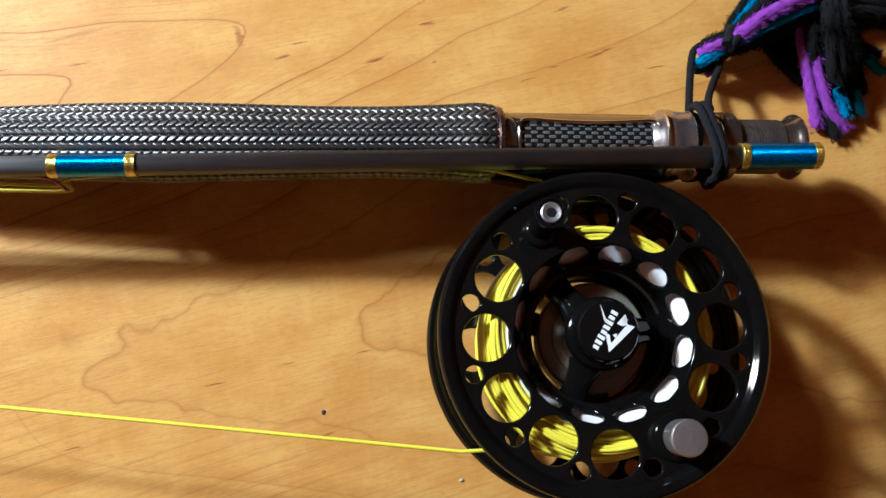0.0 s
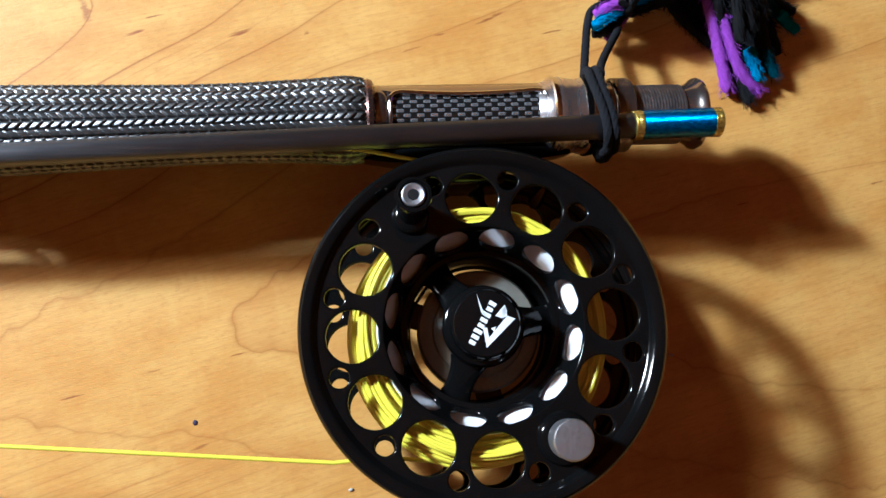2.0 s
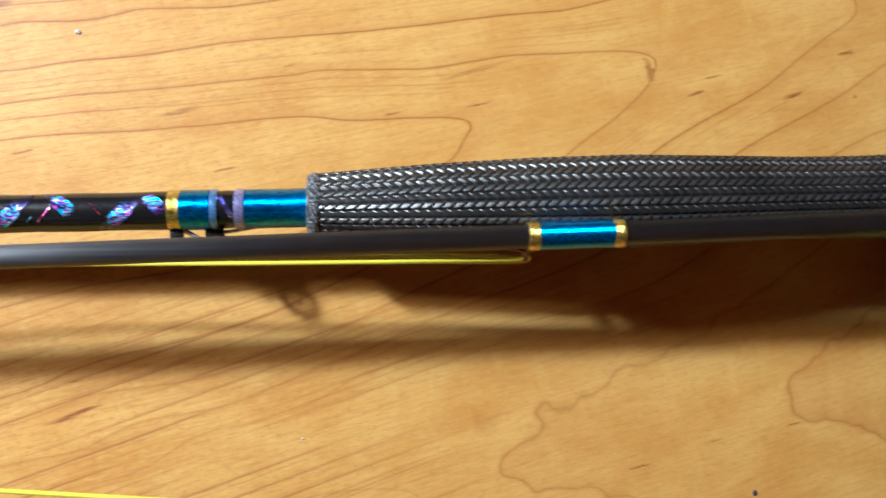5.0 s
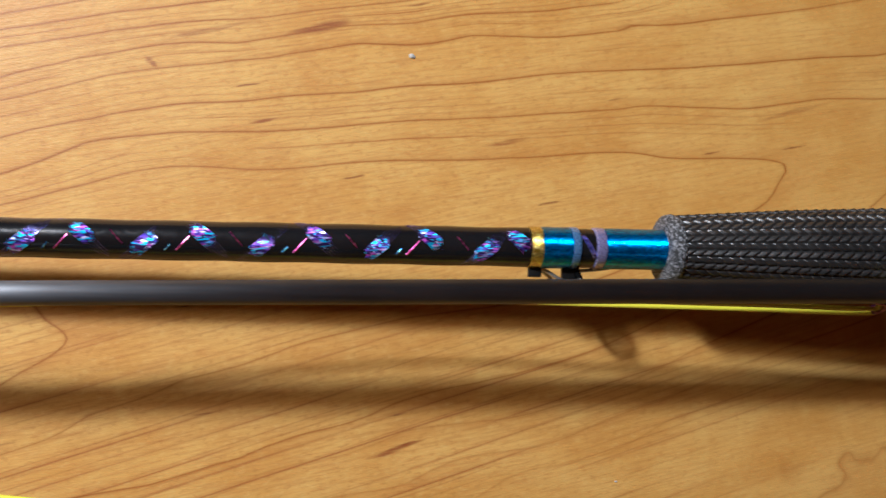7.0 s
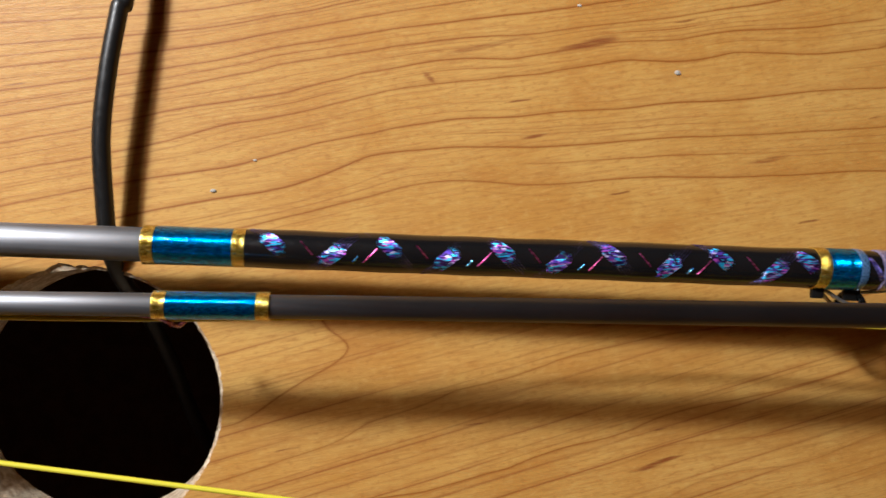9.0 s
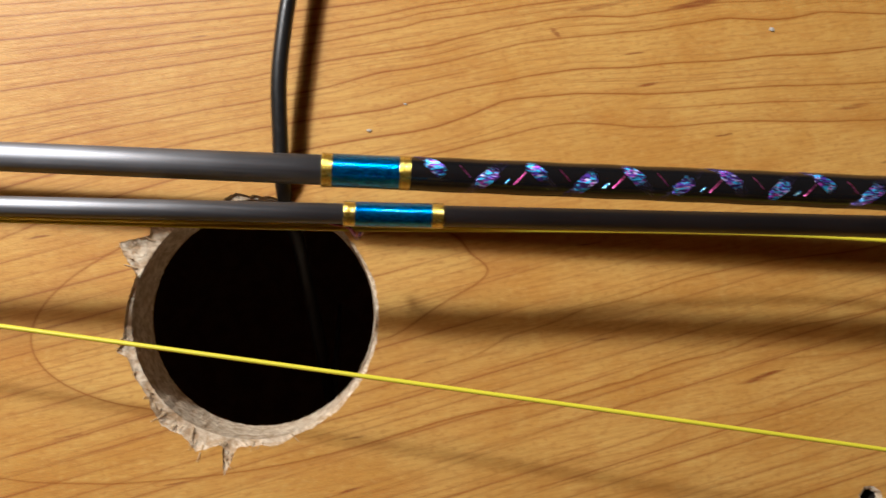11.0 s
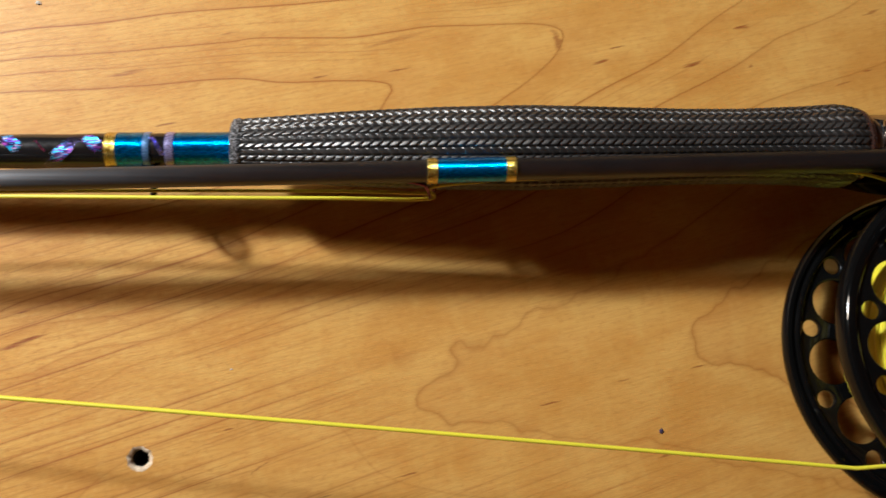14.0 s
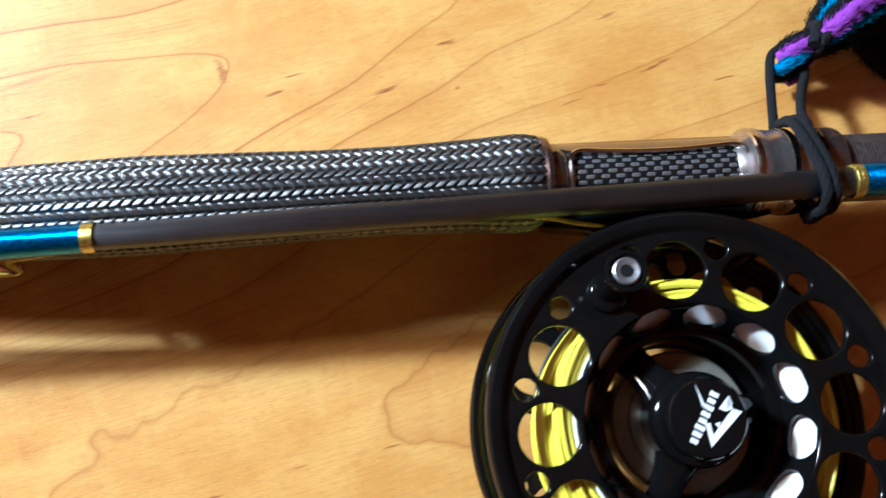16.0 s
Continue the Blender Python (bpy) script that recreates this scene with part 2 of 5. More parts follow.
    col = m.mix(m.math("MULTIPLY", m.remap(streak, 0.50, 0.74), 0.22), col, (0.47, 0.195, 0.036))
    col = m.mix(m.math("MULTIPLY", m.remap(streak, 0.46, 0.28), 0.16), col, (0.77, 0.49, 0.13))
    col = m.mix(m.math("MULTIPLY", m.remap(pores, 0.54, 0.68), m.math("MULTIPLY", quiet, 0.38)), col, (0.41, 0.17, 0.032))
    col = m.mix(m.math("MULTIPLY", m.remap(pores, 0.46, 0.32), m.math("MULTIPLY", quiet, 0.20)), col, (0.78, 0.53, 0.17))
    col = m.mix(m.math("MULTIPLY", side, m.math("MULTIPLY", patch, 0.24)), col, (0.43, 0.155, 0.024))
    col = m.mix(m.math("MULTIPLY", side2, m.math("MULTIPLY", patch2, 0.16)), col, (0.40, 0.15, 0.025))
    col = m.mix(m.math("MULTIPLY", glow_side, 0.22), col, (0.44, 0.16, 0.025))
    col = m.mix(m.math("MULTIPLY", thin2, m.math("MULTIPLY", patch2, 0.92)), col, (0.31, 0.095, 0.010))
    col = m.mix(m.math("MULTIPLY", thin3, m.math("MULTIPLY", m.math("MULTIPLY", m.math("SUBTRACT", 1.0, patch), high), m.math("MULTIPLY", m.remap(slope, 0.05, 0.10), 0.75))), col, (0.34, 0.12, 0.025))
    col = m.mix(m.math("MULTIPLY", slant, 1.0), col, (0.31, 0.10, 0.018))
    col = m.mix(m.math("MULTIPLY", slant2, 0.72), col, (0.33, 0.115, 0.022))
    col = m.mix(m.math("MULTIPLY", m.math("MULTIPLY", thin, bold), m.math("ADD", m.math("MULTIPLY", patch, 0.40), 0.60)), col, (0.30, 0.094, 0.008))
    col = m.mix(m.math("MULTIPLY", fleck, 0.75), col, (0.21, 0.06, 0.014))
    # the larger dark mineral streaks of this board: place, half length, turn, half width, strength (mm, degrees)
    fray = m.scaled(m.node("ShaderNodeTexNoise", {"Vector": m.scaled(turn, 90, 500, 1), "Scale": 1.0, "Detail": 3.0}).outputs[1], 0.006, 0.0007, 0)
    for fx, fy, half, tilt, wide, deep in ((-213, 97.4, 9.5, 17, 1.5, 0.9), (-240, 94.6, 12, 16, 0.9, 0.6), (-226, 73.9, 4.6, 12, 0.6, 0.8), (-167, 71.8, 8.0, 11, 0.7, 0.7), (-90, 83.6, 12, 17, 0.8, 0.5),
                                           (-27, 78.5, 3.2, 16, 0.5, 0.8), (3, 78.6, 4.4, 14, 0.5, 0.8), (19, 91, 2.4, 23, 0.4, 0.7), (-193, -4.3, 8.2, 16, 0.6, 0.9), (-178, -52.3, 4.8, 11, 1.0, 0.6),
                                           (-301, -36, 3.6, 21, 0.5, 0.8), (-253, 86.2, 2.0, -50, 1.0, 0.8),
                                           (63.8, 97.1, 4.6, 19, 0.45, 0.7),
                                           (77.2, 82.7, 7.0, 22, 0.55, 0.9),
                                           (61.6, 77.6, 2.4, 9, 0.4, 0.7),
                                           (51.8, 73.0, 3.6, 19, 0.45, 0.8),
                                           (20.2, 90.8, 2.2, 4, 0.6, 0.6),
                                           (22.3, 78.2, 1.1, 18, 0.6, 0.6),
                                           (-26.7, 78.3, 3.3, 19, 0.45, 0.8),
                                           (1.8, 77.8, 2.8, 19, 0.45, 0.8),
                                           (18.3, 90.6, 2.1, 8, 0.7, 0.7),
                                           (-188.5, -2.9, 4.3, 17, 0.5, 0.8),
                                           (-128.8, -39.6, 3.5, 43, 0.4, 0.6),
                                           (-192.8, -4.1, 8.1, 18, 0.45, 0.7),
                                           (-11.5, -40.1, 3.0, 20, 0.6, 0.6),
                                           (-40.3, 84.9, 4.3, -74, 1.7, 0.75)):
        at = m.node("ShaderNodeVectorMath", {0: m.node("ShaderNodeVectorMath", {0: pos, 1: fray}, operation="ADD").outputs[0], 1: (fx / 1000 + 0.003, fy / 1000 + 0.00035, 0)}, operation="SUBTRACT").outputs[0]
        at = m.node("ShaderNodeVectorRotate", {"Vector": at, "Angle": radians(-tilt)}).outputs[0]
        away = m.node("ShaderNodeVectorMath", {0: m.scaled(at, 1000 / half, 1000 / wide, 0)}, operation="LENGTH").outputs["Value"]
        col = m.mix(m.math("MULTIPLY", m.remap(away, 0.25, 1.1, 1.0, 0.0), m.math("MULTIPLY", deep, m.remap(fibre, 0.3, 0.6, 0.55, 1.0))), col, (0.24, 0.062, 0.012))
    m.set(Base_Color=col, Specular_IOR_Level=0.42, Roughness=m.remap(fibre, 0.2, 0.8, 0.44, 0.56))
    m.bump(m.math("ADD", m.noise(m.scaled(pos, 900, 2600, 1), 1.0, 2), m.math("MULTIPLY", fibre, 0.6)), 0.25, 0.0002)
    return m.material


def chipboard():
    m = Nodes("raw_particleboard")
    pos = m.place()
    a, b = m.noise(pos, 420, 5, 0.7), m.noise(m.scaled(pos, 500, 500, 1800), 1.0, 4)
    col = m.mix(m.remap(a, 0.35, 0.65), (0.50, 0.34, 0.19), (0.90, 0.76, 0.56))
    col = m.mix(m.math("MULTIPLY", m.remap(b, 0.55, 0.75), 0.35), col, (0.26, 0.15, 0.07))
    m.set(Base_Color=col, Roughness=0.9)
    m.bump(a, 0.9, 0.0012)
    return m.material


def plain(name, colour, rough, metal=0.0, grain=0.0, scale=400, coat=0.0, vary=0.25, distance=0.0001, stretch=(1, 1, 1), ior=1.5):
    """Paint, plastic or metal with slight stains, a rougher and a smoother side, and fine relief."""
    m = Nodes(name)
    pos = m.place()
    n1 = m.noise(pos, 60, 4)
    n2 = m.noise(m.scaled(pos, *[scale * s for s in stretch]), 1.0, 3)
    dark = tuple(c * (1 - vary) for c in colour)
    m.set(Base_Color=m.mix(m.remap(n1, 0.3, 0.7), dark, colour), Metallic=metal, IOR=ior,
          Roughness=m.remap(n2, 0.2, 0.8, rough * 0.8, min(1.0, rough * 1.25)), Coat_Weight=coat, Coat_Roughness=0.06)
    if grain:
        m.bump(n2, grain, distance)
    return m.material


def foil(name, colour, bright, rough=0.24, relief=0.5):
    """Metallic winding thread under varnish: fine rings and crinkled glints."""
    m = Nodes(name)
    uv, pos = m.uv(), m.place()
    turns = m.node("ShaderNodeTexWave", {"Vector": m.scaled(uv, 1, 0, 0), "Scale": 1100.0, "Distortion": 0.6, "Detail": 1.0}).outputs[1]
    crinkle = m.noise(m.scaled(pos, 900, 2200, 2200), 1.0, 3)
    col = m.mix(m.remap(crinkle, 0.35, 0.68), colour, bright)
    m.set(Base_Color=col, Metallic=0.92, Roughness=rough, Coat_Weight=0.7, Coat_Roughness=0.05)
    m.bump(m.math("ADD", m.math("MULTIPLY", turns, 0.1), crinkle), relief, 0.00025)
    return m.material


def yarn(name, colour, relief=0.0002):
    m = Nodes(name)
    pos = m.place()
    n = m.noise(pos, 2600, 4, 0.7)
    m.set(Base_Color=m.mix(m.remap(n, 0.3, 0.75), tuple(c * 0.55 for c in colour), colour), Roughness=0.95,
          Specular_IOR_Level=0.2)
    m.bump(n, 0.8, relief)
    return m.material


def weave():
    """Carbon cloth: short silver dashes over black, in brick order round the barrel."""
    m = Nodes("carbon_weave")
    along, round_, _ = m.node("ShaderNodeSeparateXYZ", {0: m.uv()}).outputs
    row = m.math("MULTIPLY", round_, 40.0)
    shift = m.math("MULTIPLY", m.math("MODULO", m.math("FLOOR", row), 2.0), 0.5)
    f = m.math("ABSOLUTE", m.math("SUBTRACT", m.math("FRACT", m.math("ADD", m.math("DIVIDE", along, 0.00355), shift)), 0.5))
    g = m.math("ABSOLUTE", m.math("SUBTRACT", m.math("FRACT", row), 0.5))
    dash = m.math("MULTIPLY", m.remap(f, 0.16, 0.30, 1.0, 0.0), m.remap(g, 0.16, 0.38, 1.0, 0.0))
    fibre = m.noise(m.scaled(m.uv(), 300.0, 9000.0, 0), 1.0, 2)
    silver = m.mix(fibre, (0.34, 0.34, 0.35), (0.66, 0.66, 0.67))
    m.set(Base_Color=m.mix(dash, (0.008, 0.008, 0.008), silver), Metallic=m.math("MULTIPLY", dash, 0.85), Roughness=0.17, Coat_Weight=0.4, Coat_Roughness=0.08)
    m.bump(dash, 0.5, 0.0002)
    return m.material


def graphite():
    """Sanded graphite: its fibres run along the rod, so that a gloss spreads round it and fades along it."""
    m = Nodes("grey_black_graphite_blank")
    pos = m.place()
    stain, fibre = m.noise(pos, 60, 4), m.noise(m.scaled(pos, 28, 1400, 1400), 1.0, 3)
    along = m.node("ShaderNodeTangent")
    along.direction_type, along.uv_map = "UV_MAP", "UVMap"
    m.set(Base_Color=m.mix(m.remap(stain, 0.3, 0.7), (0.125, 0.126, 0.134), (0.150, 0.152, 0.162)), Metallic=0.95,
          Roughness=m.remap(fibre, 0.2, 0.8, 0.34, 0.44), Anisotropic=0.8, Anisotropic_Rotation=0.25, Tangent=along.outputs[0])
    m.bump(fibre, 0.15, 0.0001)
    return m.material


def frayed():
    """Grey speckled resin and loose fibre ends."""
    m = Nodes("frayed_carbon_fibre")
    n = m.noise(m.place(), 1700, 3, 0.7)
    m.set(Base_Color=m.mix(m.remap(n, 0.48, 0.62), (0.02, 0.02, 0.02), (0.40, 0.40, 0.42)), Roughness=0.5)
    m.bump(n, 1.0, 0.0008)
    return m.material


def hologram():
    """Tinsel that throws back violet, magenta, cyan and white from one small facet to the next."""
    m = Nodes("holographic_tinsel")
    pos = m.place()
    cells = m.node("ShaderNodeTexVoronoi", {"Vector": m.scaled(pos, 900, 3400, 3400), "Scale": 1.0, "Randomness": 1.0}).outputs["Color"]
    pick, turn, glint = m.node("ShaderNodeSeparateColor", {0: cells}).outputs[:3]
    col = m.mix(m.remap(pick, 0.30, 0.42), (0.12, 0.06, 0.52), (0.58, 0.10, 0.62))
    col = m.mix(m.remap(pick, 0.54, 0.62), col, (0.10, 0.62, 1.0))
    col = m.mix(m.remap(turn, 0.90, 0.96), col, (0.72, 0.66, 1.0))
    col = m.mix(m.remap(turn, 0.46, 0.38), col, (0.03, 0.012, 0.10))
    m.set(Base_Color=col, Metallic=0.8, Roughness=m.remap(glint, 0.0, 1.0, 0.34, 0.58), Coat_Weight=0.2, Coat_Roughness=0.05)
    m.bump(glint, 0.7, 0.0003)
    return m.material


HOLOGRAM = hologram()
WOOD, CHIPBOARD = wood(), chipboard()
BRAID = plain("carbon_braid", (0.172, 0.168, 0.163), 0.41, 0.93, 0.35, 3000, vary=0.4)
BLANK = graphite()
WEAVE_BASE = plain("black_varnished_blank", (0.010, 0.010, 0.011), 0.2, 0.1, 0.1, 900, coat=0.25)
BLUE = foil("blue_metallic_thread", (0.0, 0.11, 0.40), (0.010, 0.36, 0.90), 0.25, 0.10)
GOLD = foil("gold_metallic_thread", (0.52, 0.36, 0.02), (1.0, 0.82, 0.20))
PALE_BLUE = plain("pale_blue_thread", (0.15, 0.29, 0.56), 0.28, 0.5, 0.4, 1800, coat=1.0)
LAVENDER = plain("pale_lavender_thread", (0.34, 0.31, 0.56), 0.28, 0.5, 0.4, 1800, coat=1.0)
PURPLE_TINSEL = foil("violet_tinsel", (0.06, 0.045, 0.36), (0.48, 0.44, 1.0), 0.26)
BLUE_TINSEL = foil("blue_tinsel", (0.02, 0.12, 0.45), (0.34, 0.80, 1.0), 0.26)
PINK_TINSEL = foil("pink_tinsel", (0.22, 0.02, 0.11), (0.95, 0.18, 0.50), 0.3)
ANODISED = plain("black_anodised_metal", (0.004, 0.004, 0.004), 0.075, 0.0, 0.03, 1500, vary=0.3, ior=1.34)
ANODISED_MATT = plain("black_metal_inside", (0.012, 0.012, 0.012), 0.4, 0.3, 0.1, 1200)
STEEL = plain("brushed_silver_metal", (0.50, 0.49, 0.50), 0.36, 0.9, 0.25, 1500, vary=0.12)
DRAG_GREY = plain("dull_grey_drag_plate", (0.24, 0.225, 0.18), 0.5, 0.4, 0.2, 700)
PEWTER = plain("polished_pewter_metal", (0.36, 0.315, 0.29), 0.15, 0.95, 0.15, 900, vary=0.15, stretch=(1, 0.2, 0.2))
POLISHED = plain("polished_bright_metal", (0.80, 0.76, 0.74), 0.12, 1.0, 0.05, 900)
HOOD_METAL = plain("brushed_silver_hood", (0.64, 0.59, 0.57), 0.24, 0.95, 0.15, 900, vary=0.12, stretch=(1, 0.2, 0.2))
THREADED = plain("dull_brown_pewter", (0.27, 0.235, 0.22), 0.42, 0.95, 0.1, 900)
BRONZE = plain("dark_bronze_ring", (0.20, 0.12, 0.10), 0.25, 0.85, 0.1, 900)
CARBON, FRAYED = weave(), frayed()
LINE = plain("yellow_fly_line", (0.82, 0.74, 0.035), 0.42, 0.0, 0.1, 2000, vary=0.08)
BACKING = plain("white_backing_line", (0.82, 0.80, 0.80), 0.7, 0.0, 0.6, 2500, vary=0.1, stretch=(0.3, 0.3, 2))
WHITE_PRINT = plain("white_print", (0.80, 0.80, 0.80), 0.5, vary=0.08)
CABLE = plain("black_cable_rubber", (0.012, 0.012, 0.012), 0.38, 0.0, 0.15, 900)
CORD = yarn("black_elastic_cord", (0.014, 0.014, 0.017), 0.0006)
YARN_BLACK = yarn("black_yarn", (0.010, 0.010, 0.011))
YARN_PURPLE = yarn("purple_yarn", (0.33, 0.07, 0.55))
YARN_BLUE = yarn("turquoise_blue_yarn", (0.0, 0.24, 0.50))
YARN_TEAL = yarn("dark_teal_yarn", (0.0, 0.045, 0.07))
IRIDESCENT = plain("violet_oxide_wire", (0.22, 0.07, 0.18), 0.25, 0.9)
# bore of the screw hole: its depth of shade is put into the colour
PIT = plain("shaded_bore_wood", (0.012, 0.008, 0.005), 0.9, 0.0, 0.5, 900)
SPLINTER = plain("pale_wood_splinter", (0.74, 0.56, 0.34), 0.85, 0.0, 0.5, 900)
CRUMB = plain("pale_dust", (0.62, 0.58, 0.50), 0.9)
INK = plain("dark_speck", (0.05, 0.03, 0.07), 0.8)
# for the unseen walls and ceiling: tan picked to bounce warm light into shadows
PAINT = plain("warm_bounce_paint", (0.54, 0.26, 0.100), 0.85, 0.0, 0.2, 300, vary=0.06)
FLOOR = plain("brown_carpet", (0.10, 0.075, 0.055), 0.95, 0.0, 0.8, 600, vary=0.3)


# ---------------------------------------------------------------- room and table
def shell(name, x0, y0, z0, x1, y1, z1, material, label):
    ob = new(name, finish(name, bpy.data.meshes.new(name), material, 0))
    bm = box(x0, y0, z0, x1, y1, z1)
    bm.to_mesh(ob.data)
    bm.free()
    return tagged(ob, label, "room", kind="structure")


shell("floor", -3.4, -3.0, -0.80, 3.4, 3.0, -0.74, FLOOR, "brown carpet floor under the table")
shell("ceiling", -3.4, -3.0, 1.70, 3.4, 3.0, 1.76, PAINT, "unseen plain ceiling painted tan for warm bounce light")
shell("wall_north", -3.4, 3.0, -0.80, 3.4, 3.1, 1.76, PAINT, "unseen plain wall painted tan for warm bounce light")
shell("wall_south", -3.4, -3.1, -0.80, 3.4, -3.0, 1.76, PAINT, "unseen plain wall painted tan for warm bounce light")
shell("wall_east", 3.4, -3.1, -0.80, 3.5, 3.1, 1.76, PAINT, "unseen plain wall painted tan for warm bounce light")
shell("wall_west", -3.5, -3.1, -0.80, -3.4, 3.1, 1.76, PAINT, "unseen plain wall painted tan for warm bounce light")

# growth rings of the veneer: contour lines of one smooth height field
RINGS = []


def ring(level, *places):
    RINGS.extend((x / 1000, y / 1000, level) for x, y in places)


ring(1, (-295, 48), (-285, 51), (-272, 55), (-259, 59), (-246, 62), (-228, 62), (-204, 65), (-175, 67), (-136, 71))
ring(2, (-298, 55), (-285, 58), (-273, 63), (-265, 67), (-246, 70), (-219, 72), (-190, 76), (-161, 79), (-136, 82))
ring(3, (-298, 62), (-286, 66), (-273, 70), (-265, 72), (-253, 75), (-233, 78), (-205, 82), (-176, 86), (-136, 92))
ring(3.5, (-299, 67), (-286, 71), (-273, 75), (-260, 79), (-233, 83), (-208, 87), (-176, 92), (-136, 98))
ring(4, (-299, 72), (-286, 75), (-273, 79), (-260, 83), (-250, 85), (-233, 88), (-219, 91), (-205, 94), (-177, 98), (-136, 104))
ring(5, (-299, 77), (-286, 80), (-274, 84), (-260, 88), (-247, 91), (-233, 92), (-220, 95), (-191, 100), (-162, 105), (-137, 109))
ring(6, (-300, 83), (-287, 87), (-274, 90), (-261, 93), (-241, 97))
ring(7, (-300, 87), (-274, 94), (-247, 100))
ring(8, (-300, 91), (-274, 98), (-254, 103))
ring(9, (-300, 95), (-281, 100))
ring(5, (-137, 112))
ring(4, (-136, 102))
ring(3, (-126, 93), (-102, 96), (-64, 101))
ring(2, (-132, 83), (-103, 84), (-80, 88), (-64, 89), (-45, 90),
     (-40, 89), (-39, 84), (-42, 79), (-52, 70), (-62, 63))
ring(2, (-144, 20), (-173, 12), (-201, 3), (-229, -6), (-249, -12))
ring(1, (-126, 70), (-102, 71), (-91, 70), (-93, 65), (-96, 60))
ring(1, (-188, 28), (-216, 21), (-243, 12), (-263, 4), (-282, -5))
ring(0, (-273, 25), (-268, 21), (-272, 17), (-283, 10), (-293, 3))
ring(3, (23, 106), (22, 101), (9, 92), (-7, 80), (-24, 71), (-38, 63))
ring(3, (-297, -37), (-275, -29), (-246, -18), (-223, -9), (-191, 0))
ring(4, (32, 88), (9, 74), (-9, 65))
ring(4, (-296, -48), (-267, -38), (-222, -23), (-191, -13), (-158, -4), (-124, 8))
ring(5, (24, 66), (55, 76), (82, 86), (-267, -46), (-237, -37), (-198, -23), (-158, -9))
ring(6, (-34, 8), (-42, 4), (-51, 2), (-57, -2), (-67, -6), (-73, -10), (-76, -15), (-83, -19), (-85, -23), (-81, -25), (-74, -29),
     (-59, -29), (-50, -33), (-31, -36), (-15, -36), (8, -43))
ring(7, (6, 4), (1, 0), (-1, -7), (-2, -12), (7, -15), (12, -13))
ring(8, (120, 20), (150, -30))
ring(5, (-120, 4), (-85, 14), (-40, 26), (-108, -28), (-96, -42), (-50, -52), (10, -62))
ring(4, (-95, 20), (-130, -46), (-60, -70))

SQUEEZE = np.array([0.45, 1.0])
knots = np.array(RINGS)
kxy, kval = knots[:, :2] * SQUEEZE, knots[:, 2]


def kernel(r2):
    return 0.5 * r2 * np.log(r2 + 1e-12)


def solve_field():
    n = len(kxy)
    r2 = ((kxy[:, None] - kxy[None]) ** 2).sum(-1)
    a = np.zeros((n + 3, n + 3))
    a[:n, :n] = kernel(r2) + np.diag(np.where((kval > 5.5) & (kxy[:, 1] < 0.04), 2e-7, 2e-6))
    a[:n, n], a[:n, n + 1:], a[n, :n], a[n + 1:, :n] = 1, kxy, 1, kxy.T
    return np.linalg.solve(a, np.r_[kval, 0, 0, 0])


FIELD = solve_field()


def grain_at(xy):
    xy = np.asarray(xy)
    out = np.zeros(len(xy))
    for i in range(0, len(xy), 8000):
        q = xy[i:i + 8000] * SQUEEZE
        r2 = ((q[:, None] - kxy[None]) ** 2).sum(-1)
        out[i:i + 8000] = kernel(r2) @ FIELD[:-3] + FIELD[-3] + q @ FIELD[-2:]
    return out


HOLE = (-0.3275, 0.0065, 0.0305)
SCREW = (-0.1605, -0.036, 0.0034)
BOARD = 0.0225


def chipped(a):
    """How far the veneer has broken away round the cable hole, by the turn a."""
    d = math.degrees(a) % 360
    out = 0.0005 + 0.0006 * abs(noise.noise((math.cos(a) * 9, math.sin(a) * 9, 2.0))) + 0.0005 * abs(noise.noise((math.cos(a) * 40, math.sin(a) * 40, 5.0)))
    for at, wide, deep in ((153, 9, 0.0075), (141, 10, 0.0035), (262, 3.2, 0.0075), (249, 9, 0.0030), (232, 12, 0.0018), (196, 4, 0.0022), (283, 8, 0.0010), (102, 6, 0.0012), (238, 55, 0.0020), (190, 25, 0.0010)):
        out += deep * max(0.0, 1 - abs(d - at) / wide)
    return out


